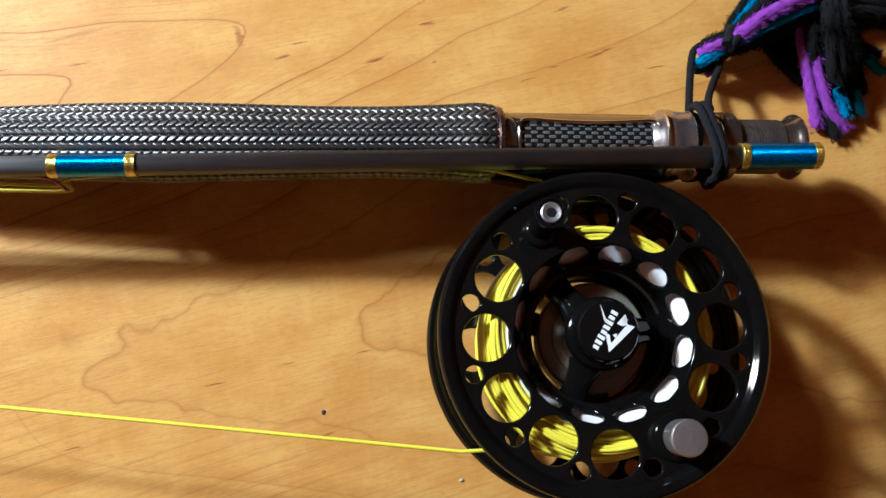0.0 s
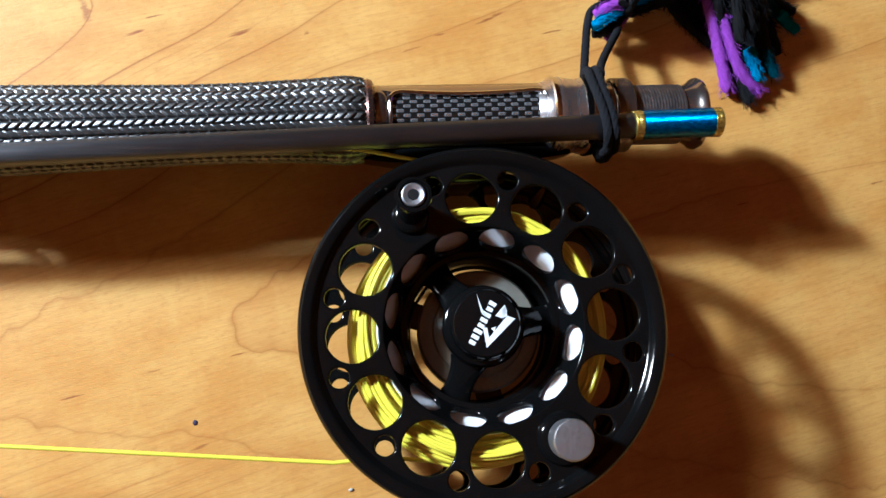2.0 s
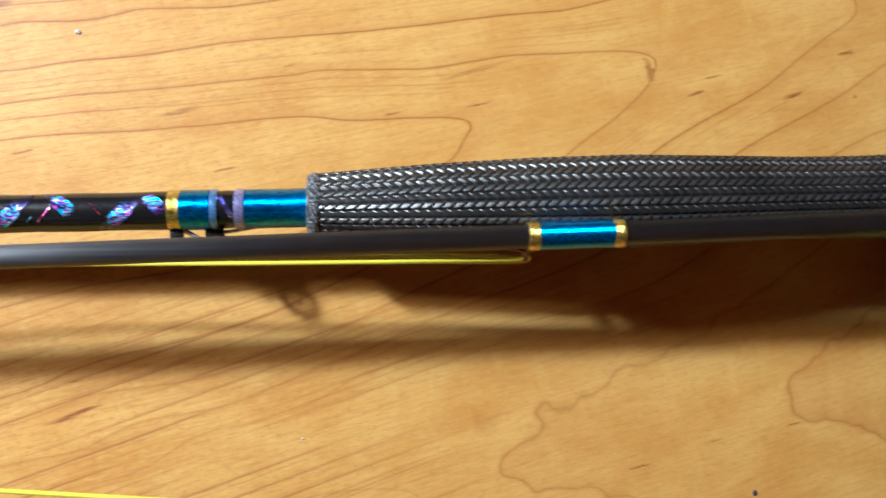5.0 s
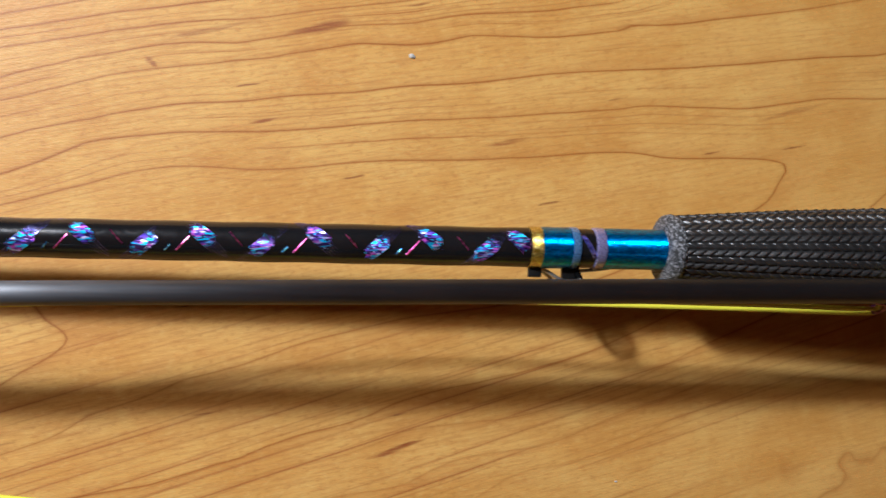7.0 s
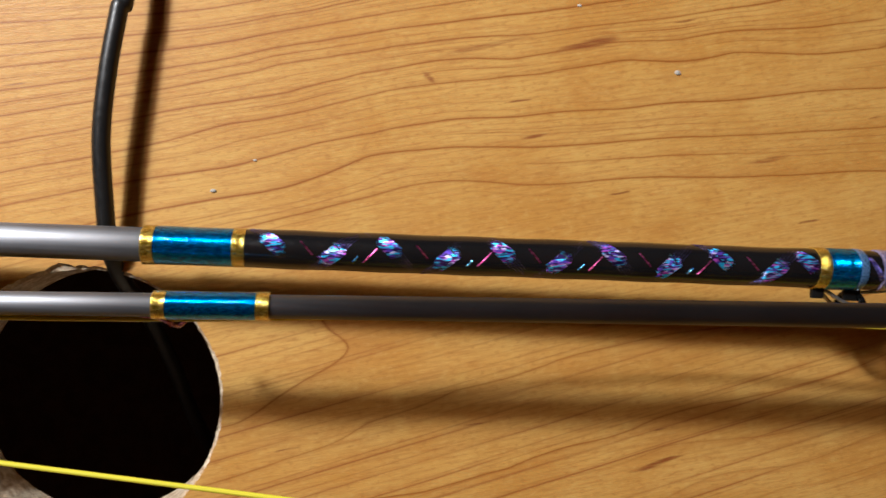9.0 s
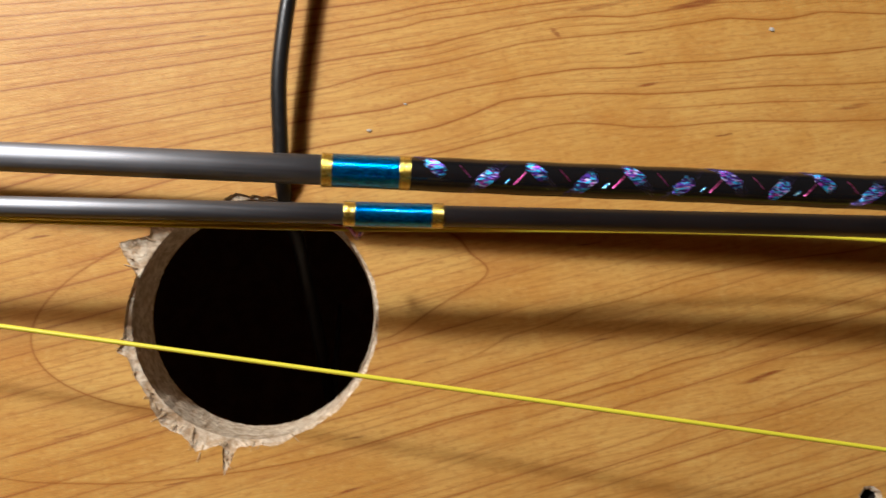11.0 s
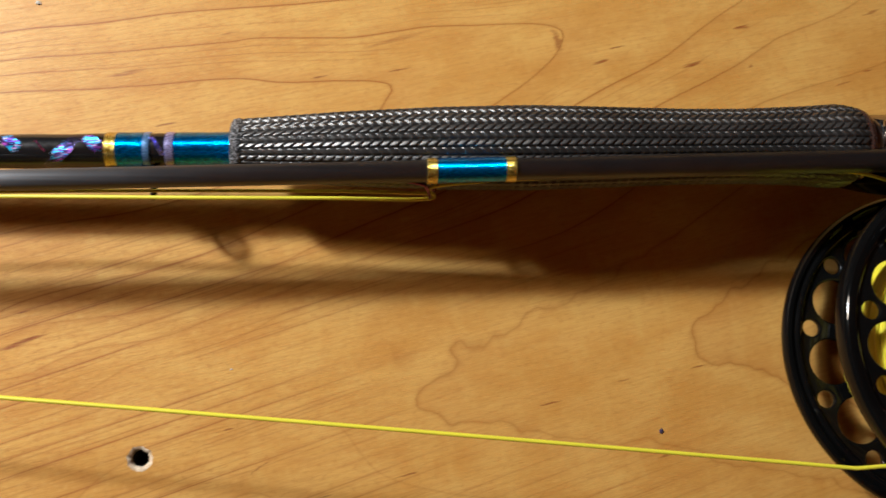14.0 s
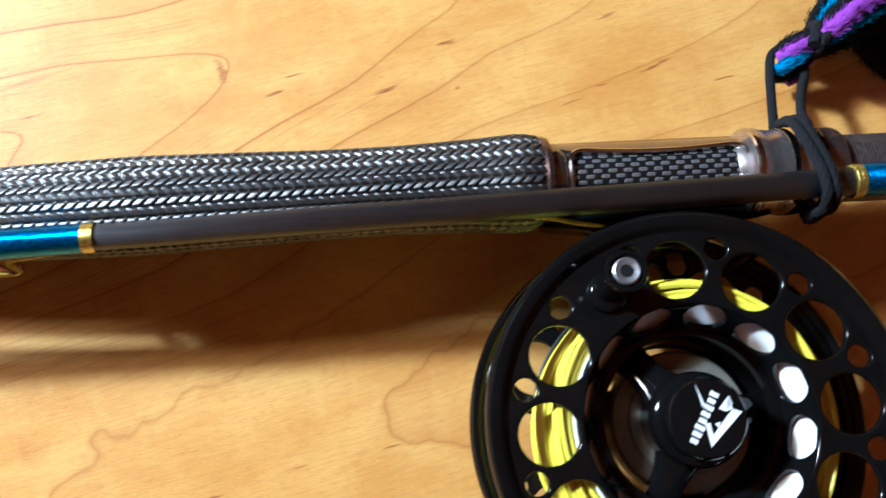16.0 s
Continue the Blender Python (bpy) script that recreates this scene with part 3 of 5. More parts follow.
def table_top():
    verts, faces = [], []

    def sheet(x0, y0, x1, y1, nx, ny):
        base = len(verts)
        for i in range(nx + 1):
            for j in range(ny + 1):
                verts.append((x0 + (x1 - x0) * i / nx, y0 + (y1 - y0) * j / ny))
        for i in range(nx):
            for j in range(ny):
                k = base + i * (ny + 1) + j
                faces.append((k, k + ny + 1, k + ny + 2, k + 1))

    def holed(cx, cy, half, edge, n, rings):
        base = len(verts)
        for i in range(rings + 1):
            t = i / rings
            for k in range(n):
                a = 2 * math.pi * k / n
                c, s = math.cos(a), math.sin(a)
                r = edge(a)
                out = half / max(abs(c), abs(s))
                verts.append((cx + c * (r + (out - r) * t), cy + s * (r + (out - r) * t)))
        for i in range(rings):
            for k in range(n):
                a, b = base + i * n + k, base + i * n + (k + 1) % n
                faces.append((a, a + n, b + n, b))

    hx, hy, hr = HOLE
    sx, sy, sr = SCREW
    holed(hx, hy, 0.06, lambda a: hr + chipped(a), 360, 30)
    holed(sx, sy, 0.01, lambda a: sr + 0.0004 * noise.noise((math.cos(a) * 3, math.sin(a) * 3, 1.0)), 64, 6)
    fine = 0.002

    def fill(x0, y0, x1, y1):
        sheet(x0, y0, x1, y1, max(1, round((x1 - x0) / fine)), max(1, round((y1 - y0) / fine)))

    lo, hi = -0.10, 0.15
    fill(-0.56, lo, hx - 0.06, hi)
    fill(hx - 0.06, lo, hx + 0.06, hy - 0.06)
    fill(hx - 0.06, hy + 0.06, hx + 0.06, hi)
    fill(hx + 0.06, lo, sx - 0.01, hi)
    fill(sx - 0.01, lo, sx + 0.01, sy - 0.01)
    fill(sx - 0.01, sy + 0.01, sx + 0.01, hi)
    fill(sx + 0.01, lo, 0.22, hi)
    sheet(-1.1, -0.38, 0.7, lo, 60, 12)
    sheet(-1.1, hi, 0.7, 0.42, 60, 12)
    sheet(-1.1, lo, -0.56, hi, 24, 16)
    sheet(0.22, lo, 0.7, hi, 24, 16)
    xy = np.array(verts)
    me = bpy.data.meshes.new("tabletop")
    me.from_pydata([(x, y, 0.0) for x, y in verts], [], faces)
    e = 0.0005
    g = grain_at(xy)
    gx, gy = (grain_at(xy + (e, 0)) - g) / e, (grain_at(xy + (0, e)) - g) / e
    for name, values in (("grain", g), ("slope", np.maximum(np.hypot(gx, gy) / 1000, 0.02))):
        layer = me.attributes.new(name, "FLOAT", "POINT")
        layer.data.foreach_set("value", values.astype(np.float32))
    return me


table = thing("table", (-0.2, 0.02, -0.74), "maple wood table top with a rough cable hole and scratches", "table")
part("tabletop", table_top(), WOOD, table, "honey-coloured maple veneer", 0)
core = []
turns = [2 * math.pi * k / 360 for k in range(360)]
for dz, grow, rough in ((-0.00004, 1.0, 0.0), (-0.0007, 0.85, 0.0003), (-0.0010, 0.0, 0.0002), (-0.006, -0.02, 0.00035), (-0.013, 0.0, 0.0003), (-0.018, 0.0, 0.0003), (-BOARD, 0.0, 0.0002)):
    core.append([(HOLE[0] + math.cos(a) * (HOLE[2] + grow * chipped(a) + rough * noise.noise((math.cos(a) * 30, math.sin(a) * 30, dz * 900))),
                  HOLE[1] + math.sin(a) * (HOLE[2] + grow * chipped(a) + rough * noise.noise((math.cos(a) * 30, math.sin(a) * 30, dz * 900))),
                  dz) for a in turns])
part("hole_edge", grid_mesh(core, True, None, False), CHIPBOARD, table, "raw broken particleboard round the hole", 60)
chips = random.Random(11)
slivers = []
for k in range(38):
    a = radians(chips.choice((chips.uniform(190, 285), chips.uniform(215, 268), chips.uniform(145, 165), chips.uniform(180, 300))))
    r0 = HOLE[2] + chipped(a) * chips.uniform(0.4, 1.0)
    lean = radians(chips.uniform(-70, 70))
    reach = chips.uniform(0.0006, 0.0022) * (1.6 if 225 < math.degrees(a) < 268 else 1.0)
    bx, by = HOLE[0] + math.cos(a) * r0, HOLE[1] + math.sin(a) * r0
    dx, dy = math.cos(a + lean) * reach, math.sin(a + lean) * reach
    slivers.append(sweep([(bx - dx * 0.4, by - dy * 0.4, -0.0006), (bx + dx * 0.4, by + dy * 0.4, 0.0001), (bx + dx, by + dy, chips.uniform(0.0001, 0.0006))],
                         lambda t, w=chips.uniform(0.00010, 0.00026): w * (1.15 - t), 4))
part("splintered_edge", join(slivers), SPLINTER, table, "ragged pale wood fibres at the hole", 0)
pit = []
for dz, r in ((-0.00004, 0.0034), (-0.0002, 0.0030), (-0.0004, 0.0027), (-0.0009, 0.0023), (-0.0014, 0.0022)):
    pit.append([(SCREW[0] + (r + 0.0004 * noise.noise((math.cos(a) * 3, math.sin(a) * 3, 1.0))) * math.cos(a),
                 SCREW[1] + (r + 0.0004 * noise.noise((math.cos(a) * 3, math.sin(a) * 3, 1.0))) * math.sin(a), dz)
                for a in [2 * math.pi * k / 64 for k in range(64)]])
part("screw_hole", grid_mesh(pit, True, None, False), CHIPBOARD, table, "torn pale rim of a screw hole", 60)
part("screw_pit", lathe_z([(-0.0012, 0.00215), (-0.004, 0.0021), (-0.019, 0.0020), (-0.0195, 0.0001)], SCREW[0], SCREW[1], 32, False), PIT, table, "bored screw hole, its shade painted near black")
under_bm = bmesh.new()
for x0, y0, x1, y1 in ((-1.1, -0.38, HOLE[0] - 0.034, 0.42), (HOLE[0] + 0.034, -0.38, 0.7, 0.42),
                       (HOLE[0] - 0.034, -0.38, HOLE[0] + 0.034, HOLE[1] - 0.034), (HOLE[0] - 0.034, HOLE[1] + 0.034, HOLE[0] + 0.034, 0.42)):
    v = [under_bm.verts.new((x, y, -BOARD)) for x, y in ((x0, y0), (x0, y1), (x1, y1), (x1, y0))]
    under_bm.faces.new(v)
part("underside", under_bm, CHIPBOARD, table, "", 0)
for sx_, sy_ in ((-1.05, -0.33), (0.65, -0.33), (-1.05, 0.37), (0.65, 0.37)):
    part("leg", box(sx_ - 0.025, sy_ - 0.025, -0.74, sx_ + 0.025, sy_ + 0.025, -BOARD, 0.003), WOOD, table)


# ---------------------------------------------------------------- rods
def butt_axis(x):
    return (0.0470 + 0.0125 * min(x, 0.02), 0.0191 + 0.024 * min(0.0, x + 0.13) + 0.0168 * max(0.0, x + 0.13))


def tip_axis(x):
    return (0.0393 + 0.0240 * x - 0.0063 * x * x, 0.0324 + 0.0135 * min(0.0, x + 0.055) + 0.030 * min(0.09, max(0.0, x + 0.055)) + 0.010 * max(0.0, x - 0.035))


def spread(x0, x1, n):
    return [x0 + (x1 - x0) * k / n for k in range(n + 1)]


def threads(x0, x1, r):
    """Profile of a wrap, turn beside turn of fine thread."""
    turns = round((x1 - x0) / 0.00034)
    step = (x1 - x0) / turns
    rows = [(x0, r)]
    for k in range(turns):
        swell = 0.00038 + 0.00002 * math.sin(9 * k / turns)
        rows += [(x0 + step * (k + t), r + swell + h) for t, h in ((0.0, -0.00003), (0.2, 0.00003), (0.5, 0.00006), (0.8, 0.00003))]
    return rows + [(x1, r)]


def winding(x0, x1, axis, r, parent, gold0=0.0026, gold1=0.0026):
    """A blue thread wrap with gold bands at its ends, varnished."""
    wrap = part("thread_wrap", lathe_x(threads(x0 + gold0, x1 - gold1, r), axis), BLUE, parent, "shiny metallic blue thread wrap", 80)
    part("gold_band", lathe_x(threads(x0, x0 + gold0, r + 0.0001), axis), GOLD, wrap, "metallic gold thread band", 80)
    part("gold_band", lathe_x(threads(x1 - gold1, x1, r + 0.0001), axis), GOLD, wrap, "metallic gold thread band", 80)
    return wrap


def snake_guide(x, axis, r, parent):
    """A bent wire guide that stands off the blank."""
    y, z = axis(x)
    path = [(x - 0.005, y - r * 0.9, z - 0.0012), (x - 0.001, y - r - 0.0004, z - 0.002), (x + 0.0005, y - r - 0.0017, z - 0.0050),
            (x + 0.0012, y - r - 0.0024, z - 0.0090), (x + 0.002, y - r - 0.0012, z - 0.0108), (x + 0.0035, y - r * 0.7, z - 0.0035), (x + 0.008, y - r * 0.8, z - 0.002)]
    return part("snake_guide", sweep(smooth_path(path, 8), 0.00045, 8), IRIDESCENT, parent, "small violet wire line guide")


# butt section with the grip and the reel seat
rod = thing("fly_rod", (-0.25, 0.044, 0.0), "fly rod butt section with braided carbon grip and metal reel seat", "fishing rod")


def blank_r(x):
    return 0.0036 + 0.0025 * (x + 0.33)


part("blank", lathe_x([(x, blank_r(x)) for x in spread(-0.66, -0.130, 40)], butt_axis), BLANK, rod, "satin grey graphite blank")
winding(-0.3120, -0.2908, butt_axis, blank_r(-0.30), rod)
part("varnished_weave", lathe_x([(x, 0.00415 + 0.0003 * (x + 0.29) / 0.13 + 0.00007 * math.sin(x * 330)) for x in spread(-0.2908, -0.1655, 60)], butt_axis),
     WEAVE_BASE, rod, "black varnished section with violet diamond thread weave")


def tinsel(xc, turn, sign, reach, offset, lift, thick=0.00007):
    """A short stretch of thread that crosses the place xc, turn on the varnished section."""
    path = []
    for k in range(13):
        x = xc + offset + reach * (k / 6 - 1)
        y, z = butt_axis(x)
        r = 0.00415 + 0.0003 * (x + 0.29) / 0.13 + lift
        a = turn + sign * 2 * math.pi * (x - xc - offset) / PITCH
        path.append((x, y + r * math.cos(a), z + r * math.sin(a)))
    return sweep(path, thick, 5)


PITCH = 0.0242


def diamond(xc, turn, sign, half_x, half_w):
    """A patch of laid tinsel threads, ridged thread by thread, with uneven ends."""
    pts = []
    for i in range(25):
        w = i / 12 - 1
        row = []
        for j in range(13):
            t = j / 6 - 1
            reach = half_x * (1 - 0.35 * abs(w) + 0.22 * math.sin(i * 2.4 + xc * 900))
            x = xc + w * half_w + t * reach
            y, z = butt_axis(x)
            r = 0.00415 + 0.0003 * (x + 0.29) / 0.13 + 0.00006 + 0.00006 * (i % 2) - 0.0001 * (abs(t) > 0.99 or abs(w) > 0.99)
            a = turn + sign * 5.0 * t * reach / PITCH - 0.30 * sign * w
            row.append((x, y + r * math.cos(a), z + r * math.sin(a)))
        pts.append(row)
    return grid_mesh(pts, False, None, False)


def glint_thread(name, xc, turn, sign, reach, material, label=""):
    part(name, tinsel(xc, turn, sign, reach, 0.0, 0.00004, 0.00018), material, rod, label)


for k in range(6):
    xc = -0.2849 + PITCH * k if k < 5 else -0.1684
    part("tinsel_ribbon", diamond(xc, radians(72), 1, 0.0024, 0.0011), HOLOGRAM, rod, "glittering violet, cyan and white tinsel diamond")
    for o in (-0.0016, -0.0008, 0.0, 0.0008, 0.0016):
        if k < 5:
            part("violet_thread", tinsel(xc, radians(72), 1, 0.0052 - abs(o), o, -0.00001, 0.00006), PURPLE_TINSEL, rod)
    if k == 5:
        continue
    low = xc + 0.0124
    part("tinsel_ribbon", diamond(low, radians(103), -1, 0.0024, 0.0011), HOLOGRAM, rod, "glittering violet, cyan and white tinsel diamond")
    for o in (-0.0016, -0.0008, 0.0, 0.0008, 0.0016):
        part("violet_thread", tinsel(low, radians(103), -1, 0.0052 - abs(o), o, -0.00001, 0.00006), PURPLE_TINSEL, rod)
    glint_thread("pink_thread", xc + 0.0070, radians(84), 1, 0.0013, PINK_TINSEL, "short pink tinsel thread")
    glint_thread("blue_thread", xc + 0.0133, radians(78), 1, 0.0008, BLUE_TINSEL)
    if k < 4:
        glint_thread("pink_thread", xc + 0.0203, radians(100), -1, 0.0014, PINK_TINSEL, "short pink tinsel thread")
        glint_thread("blue_thread", xc + 0.0172, radians(112), -1, 0.0006, BLUE_TINSEL)


def band(x0, x1, r, material, name, label):
    return part(name, lathe_x([(x0, r - 0.0003), (x0 + 0.0002, r), ((x0 + x1) / 2, r + 0.0001), (x1 - 0.0002, r), (x1, r - 0.0003)], butt_axis), material, rod, label)


part("gold_band", lathe_x(threads(-0.1656, -0.1629, 0.00435), butt_axis), GOLD, rod, "metallic gold thread band", 80)
part("thread_wrap", lathe_x(threads(-0.1629, -0.1562, 0.0043), butt_axis), BLUE, rod, "shiny metallic blue thread wrap", 80)
band(-0.1562, -0.1543, 0.00478, PALE_BLUE, "thread_wrap", "pale blue thread band")
band(-0.1543, -0.1507, 0.0044, WEAVE_BASE, "varnished_weave", "black varnished gap with a violet glint")
band(-0.1507, -0.1483, 0.00476, LAVENDER, "thread_wrap", "pale lavender thread band")
part("thread_wrap", lathe_x(threads(-0.1483, -0.1330, 0.00425), butt_axis), BLUE, rod, "shiny metallic blue thread wrap", 80)
part("violet_thread", join([sweep([(x, butt_axis(x)[0] + 0.0045 * math.cos(a), butt_axis(x)[1] + 0.0045 * math.sin(a)) for x, a in
                                   [(-0.1540 + 0.0031 * t / 12 + s, 0.9 + 1.2 * t / 12) for t in range(13)]], 0.0002, 5) for s in (-0.0004, 0, 0.0004)]),
     PURPLE_TINSEL, rod)

gy, gz = butt_axis(-0.155)
guide = part("stripping_guide", sweep([(-0.1545 + 0.0010 * math.sin(a), gy - 0.0086 + 0.0034 * math.cos(a), gz - 0.0020 + 0.0034 * math.sin(a)) for a in [2 * math.pi * k / 32 for k in range(32)]],
                                      0.0008, 10, closed=True), ANODISED, rod, "black ringed stripping guide")
for x0_, x1_, y0_, z0_ in ((-0.1655, -0.1624, 0.0382, 0.0182), (-0.1576, -0.1534, 0.0380, 0.0178)):
    part("leg", box(x0_, y0_, z0_, x1_, 0.0414, z0_ + 0.0010, 0.0003), ANODISED_MATT, guide, "flat dark metal leg")
for foot in ([(-0.1665, gy - 0.0040, gz), (-0.162, gy - 0.0050, gz), (-0.158, gy - 0.0072, gz + 0.0003), (-0.1545, gy - 0.0086, gz + 0.0014)],
             [(-0.1665, gy - 0.0040, gz - 0.001), (-0.162, gy - 0.0052, gz - 0.0020), (-0.158, gy - 0.0076, gz - 0.0044), (-0.1550, gy - 0.0086, gz - 0.0054)],
             [(-0.1450, gy - 0.0040, gz), (-0.1485, gy - 0.0046, gz), (-0.1515, gy - 0.0050, gz - 0.0012), (-0.1545, gy - 0.0052, gz - 0.0020)]):
    part("foot", sweep(smooth_path(foot, 6), 0.00045, 8), STEEL, guide, "bright wire foot")


# braided grip: slanted pillows in columns that alternate their slant
def grip_radius(x):
    xs = [-0.1336, -0.1326, -0.104, -0.080, -0.055, -0.030, -0.012, 0.005, 0.022, 0.0335, 0.0372]
    rs = [0.0074, 0.0079, 0.0099, 0.0110, 0.0115, 0.0109, 0.0104, 0.0104, 0.0110, 0.0119, 0.0110]
    return np.interp(x, xs, rs)


def braided_sleeve():
    columns, sub, cell = 32, 9, 0.00245
    nu = 840
    xs = np.linspace(-0.1336, 0.0372, nu)
    v = np.arange(columns * sub) / sub
    col, frac = np.floor(v), v - np.floor(v)
    slant = np.where(col % 2 == 0, 1.0, -1.0)
    soft = np.convolve(np.pad(grip_radius(xs), 14, mode="edge"), np.ones(29) / 29, "valid")
    soft[:4], soft[-4:] = grip_radius(xs[:4]), grip_radius(xs[-4:])
    u = xs[:, None] / cell + slant * (frac - 0.5) * 0.95 + 0.25 * (col % 2)
    bead = np.clip(np.abs(np.sin(np.pi * u)) * 1.7, 0, 1) ** 0.8
    across = np.clip(np.sin(np.pi * np.clip(frac, 0.02, 0.98)) * 1.5, 0, 1) ** 0.75
    lean = (u - np.floor(u) - 0.5) * slant * 0.00048
    r = soft[:, None] - 0.00062 + 0.00022 * across + (0.00040 + lean) * bead * across
    r[0] -= 0.0012
    a = 2 * np.pi * v / columns
    ctr = np.array([butt_axis(x) for x in xs])
    pts = np.stack([np.broadcast_to(xs[:, None], r.shape), ctr[:, :1] + r * np.cos(a), ctr[:, 1:] + r * np.sin(a)], -1)
    return grid_mesh(pts, True, (xs, v / columns), True)


seat_x = [-0.1342, -0.1340, -0.1334, -0.1322, -0.1312, -0.1306]
part("grip_edge", lathe_x(list(zip(seat_x, (0.0052, 0.0071, 0.0080, 0.0083, 0.0080, 0.0070))), butt_axis), FRAYED, rod, "grey frayed edge of the grip sleeve", 60)
part("grip", braided_sleeve(), BRAID, rod, "glossy black braided carbon grip sleeve", 75)


# reel seat
def station(x):
    """Where a part of the seat sits along the rising rod."""
    return x - 0.36 * max(0.0, x - 0.036) ** 2


def seat(profile, material, name, label, parent=rod, seg=56):
    return part(name, lathe_x([(station(x), r) for x, r in profile], butt_axis, seg), material, parent, label)


seat([(0.0365, 0.0090), (0.0368, 0.0105), (0.0380, 0.0110), (0.0392, 0.0106), (0.0398, 0.0094), (0.0399, 0.0080)], BRONZE, "winding_check", "dark bronze winding check ring")
barrel = seat([(0.0398, 0.0076), (0.0400, 0.0081), (0.0880, 0.0081), (0.0881, 0.0076)], CARBON, "reel_seat", "reel seat barrel of woven carbon fibre")
seat([(0.0396, 0.0080), (0.0398, 0.0091), (0.0410, 0.0092), (0.0422, 0.0089), (0.0430, 0.0083)], PEWTER, "seat_ring", "polished pewter seat ring", barrel)


def rail(a0, a1, x0, x1, r, wide):
    """A curved strip along the barrel that frames its window, wider at its ends."""
    pts = []
    for k in range(25):
        x = station(x0 + (x1 - x0) * k / 24)
        s = abs(2 * k / 24 - 1) ** 5
        y, z = butt_axis(x)
        lo, hi = a0 + wide * s, a1
        ring_ = [(x, y + rr * math.cos(lo + (hi - lo) * t), z + rr * math.sin(lo + (hi - lo) * t)) for t in (0, 0.15, 0.5, 0.85, 1) for rr in (r,)]
        ring_ += [(x, y + (r - 0.0016) * math.cos(lo + (hi - lo) * t), z + (r - 0.0016) * math.sin(lo + (hi - lo) * t)) for t in (1, 0)]
        pts.append(ring_)
    return grid_mesh(pts, True, None, True)


part("seat_rail", rail(radians(140), radians(210), 0.0412, 0.088, 0.0091, -0.5), PEWTER, barrel, "polished pewter rail beside the carbon window")
part("seat_rail", rail(radians(56), radians(-30), 0.0412, 0.088, 0.0091, -0.22), PEWTER, barrel, "polished pewter rail beside the carbon window")


def window_rim():
    """The polished edge of the rounded window in the seat."""
    x0, x1, a0, a1, cr = 0.0436, 0.0862, radians(44), radians(134), 0.0040
    da = cr / 0.0091
    path = []
    for cx, ca, start in ((x1 - cr, a1 - da, 0), (x0 + cr, a1 - da, 90), (x0 + cr, a0 + da, 180), (x1 - cr, a0 + da, 270)):
        for k in range(9):
            t = radians(start + 90 * k / 8)
            path.append((cx + cr * math.cos(t), ca + da * math.sin(t)))
    dense = []
    for (xa, aa), (xb, ab) in zip(path, path[1:] + path[:1]):
        n = max(1, int(abs(xb - xa) / 0.002))
        dense += [(xa + (xb - xa) * i / n, aa + (ab - aa) * i / n) for i in range(n)]
    out = []
    for x, a in dense:
        a += 0.20 * (1 - (2 * (x - x0) / (x1 - x0) - 1) ** 2) * (1 if a < radians(95) else -0.3)
        x = station(x)
        y, z = butt_axis(x)
        out.append((x, y + 0.0089 * math.cos(a), z + 0.0089 * math.sin(a)))
    return sweep(out, 0.00062, 10, closed=True)


part("window_rim", window_rim(), POLISHED, barrel, "bright polished edge of the seat window")
seat([(0.0838, 0.0082), (0.0850, 0.0090), (0.0868, 0.0097), (0.0883, 0.0106), (0.0905, 0.0107), (0.0915, 0.0104), (0.0955, 0.0100), (0.0965, 0.0103),
      (0.0985, 0.0103), (0.0990, 0.0092), (0.1010, 0.0090), (0.1050, 0.0090), (0.1052, 0.0080)], HOOD_METAL, "hood", "brushed silver sliding hood", barrel)
for x0_, x1_, r_ in ((0.0876, 0.0896, 0.01085), (0.0962, 0.0988, 0.01045)):
    seat([(x0_, r_ - 0.0006), (x0_ + 0.0004, r_ - 0.0001), ((x0_ + x1_) / 2, r_), (x1_ - 0.0004, r_ - 0.0001), (x1_, r_ - 0.0006)], POLISHED, "hood_ring", "polished ring on the hood", barrel)


def knurled():
    pts = []
    seg = 120
    xs = spread(0.1052, 0.1112, 30)
    for i, x in enumerate(xs):
        x = station(x)
        y, z = butt_axis(x)
        edge = min(1.0, min(i, 30 - i) / 3)
        row = []
        for k in range(seg):
            a = 2 * math.pi * k / seg
            d = 0.00028 * (abs(math.sin(a * 30 + x * 2600)) + abs(math.sin(a * 30 - x * 2600))) * edge
            r = 0.0092 + 0.0004 * edge + d
            row.append((x, y + r * math.cos(a), z + r * math.sin(a)))
        pts.append(row)
    return grid_mesh(pts, True, None, True)


part("lock_nut", knurled(), PEWTER, barrel, "knurled pewter locking nut", 60)
thread = [(0.1110, 0.0074)]
for k in range(17):
    x = 0.1115 + k * 0.00088
    thread += [(x, 0.00813), (x + 0.00030, 0.0082), (x + 0.00055, 0.0082), (x + 0.00080, 0.00813)]
seat(thread + [(0.1268, 0.0076)], THREADED, "threaded_barrel", "fine-threaded pewter barrel", barrel)
seat([(0.1262, 0.0076), (0.1276, 0.0078), (0.1290, 0.0083), (0.1300, 0.0089), (0.1309, 0.0097), (0.1316, 0.0099), (0.1324, 0.0096), (0.1328, 0.0086), (0.1322, 0.0072)],
     PEWTER, "end_cap", "flared polished end cap", barrel)

# second section, laid along the first
tip = thing("rod_section", (-0.25, 0.034, 0.0), "matt black second rod section laid along the butt", "fishing rod")


def tip_r(x):
    return 0.00300 + 0.0022 * x


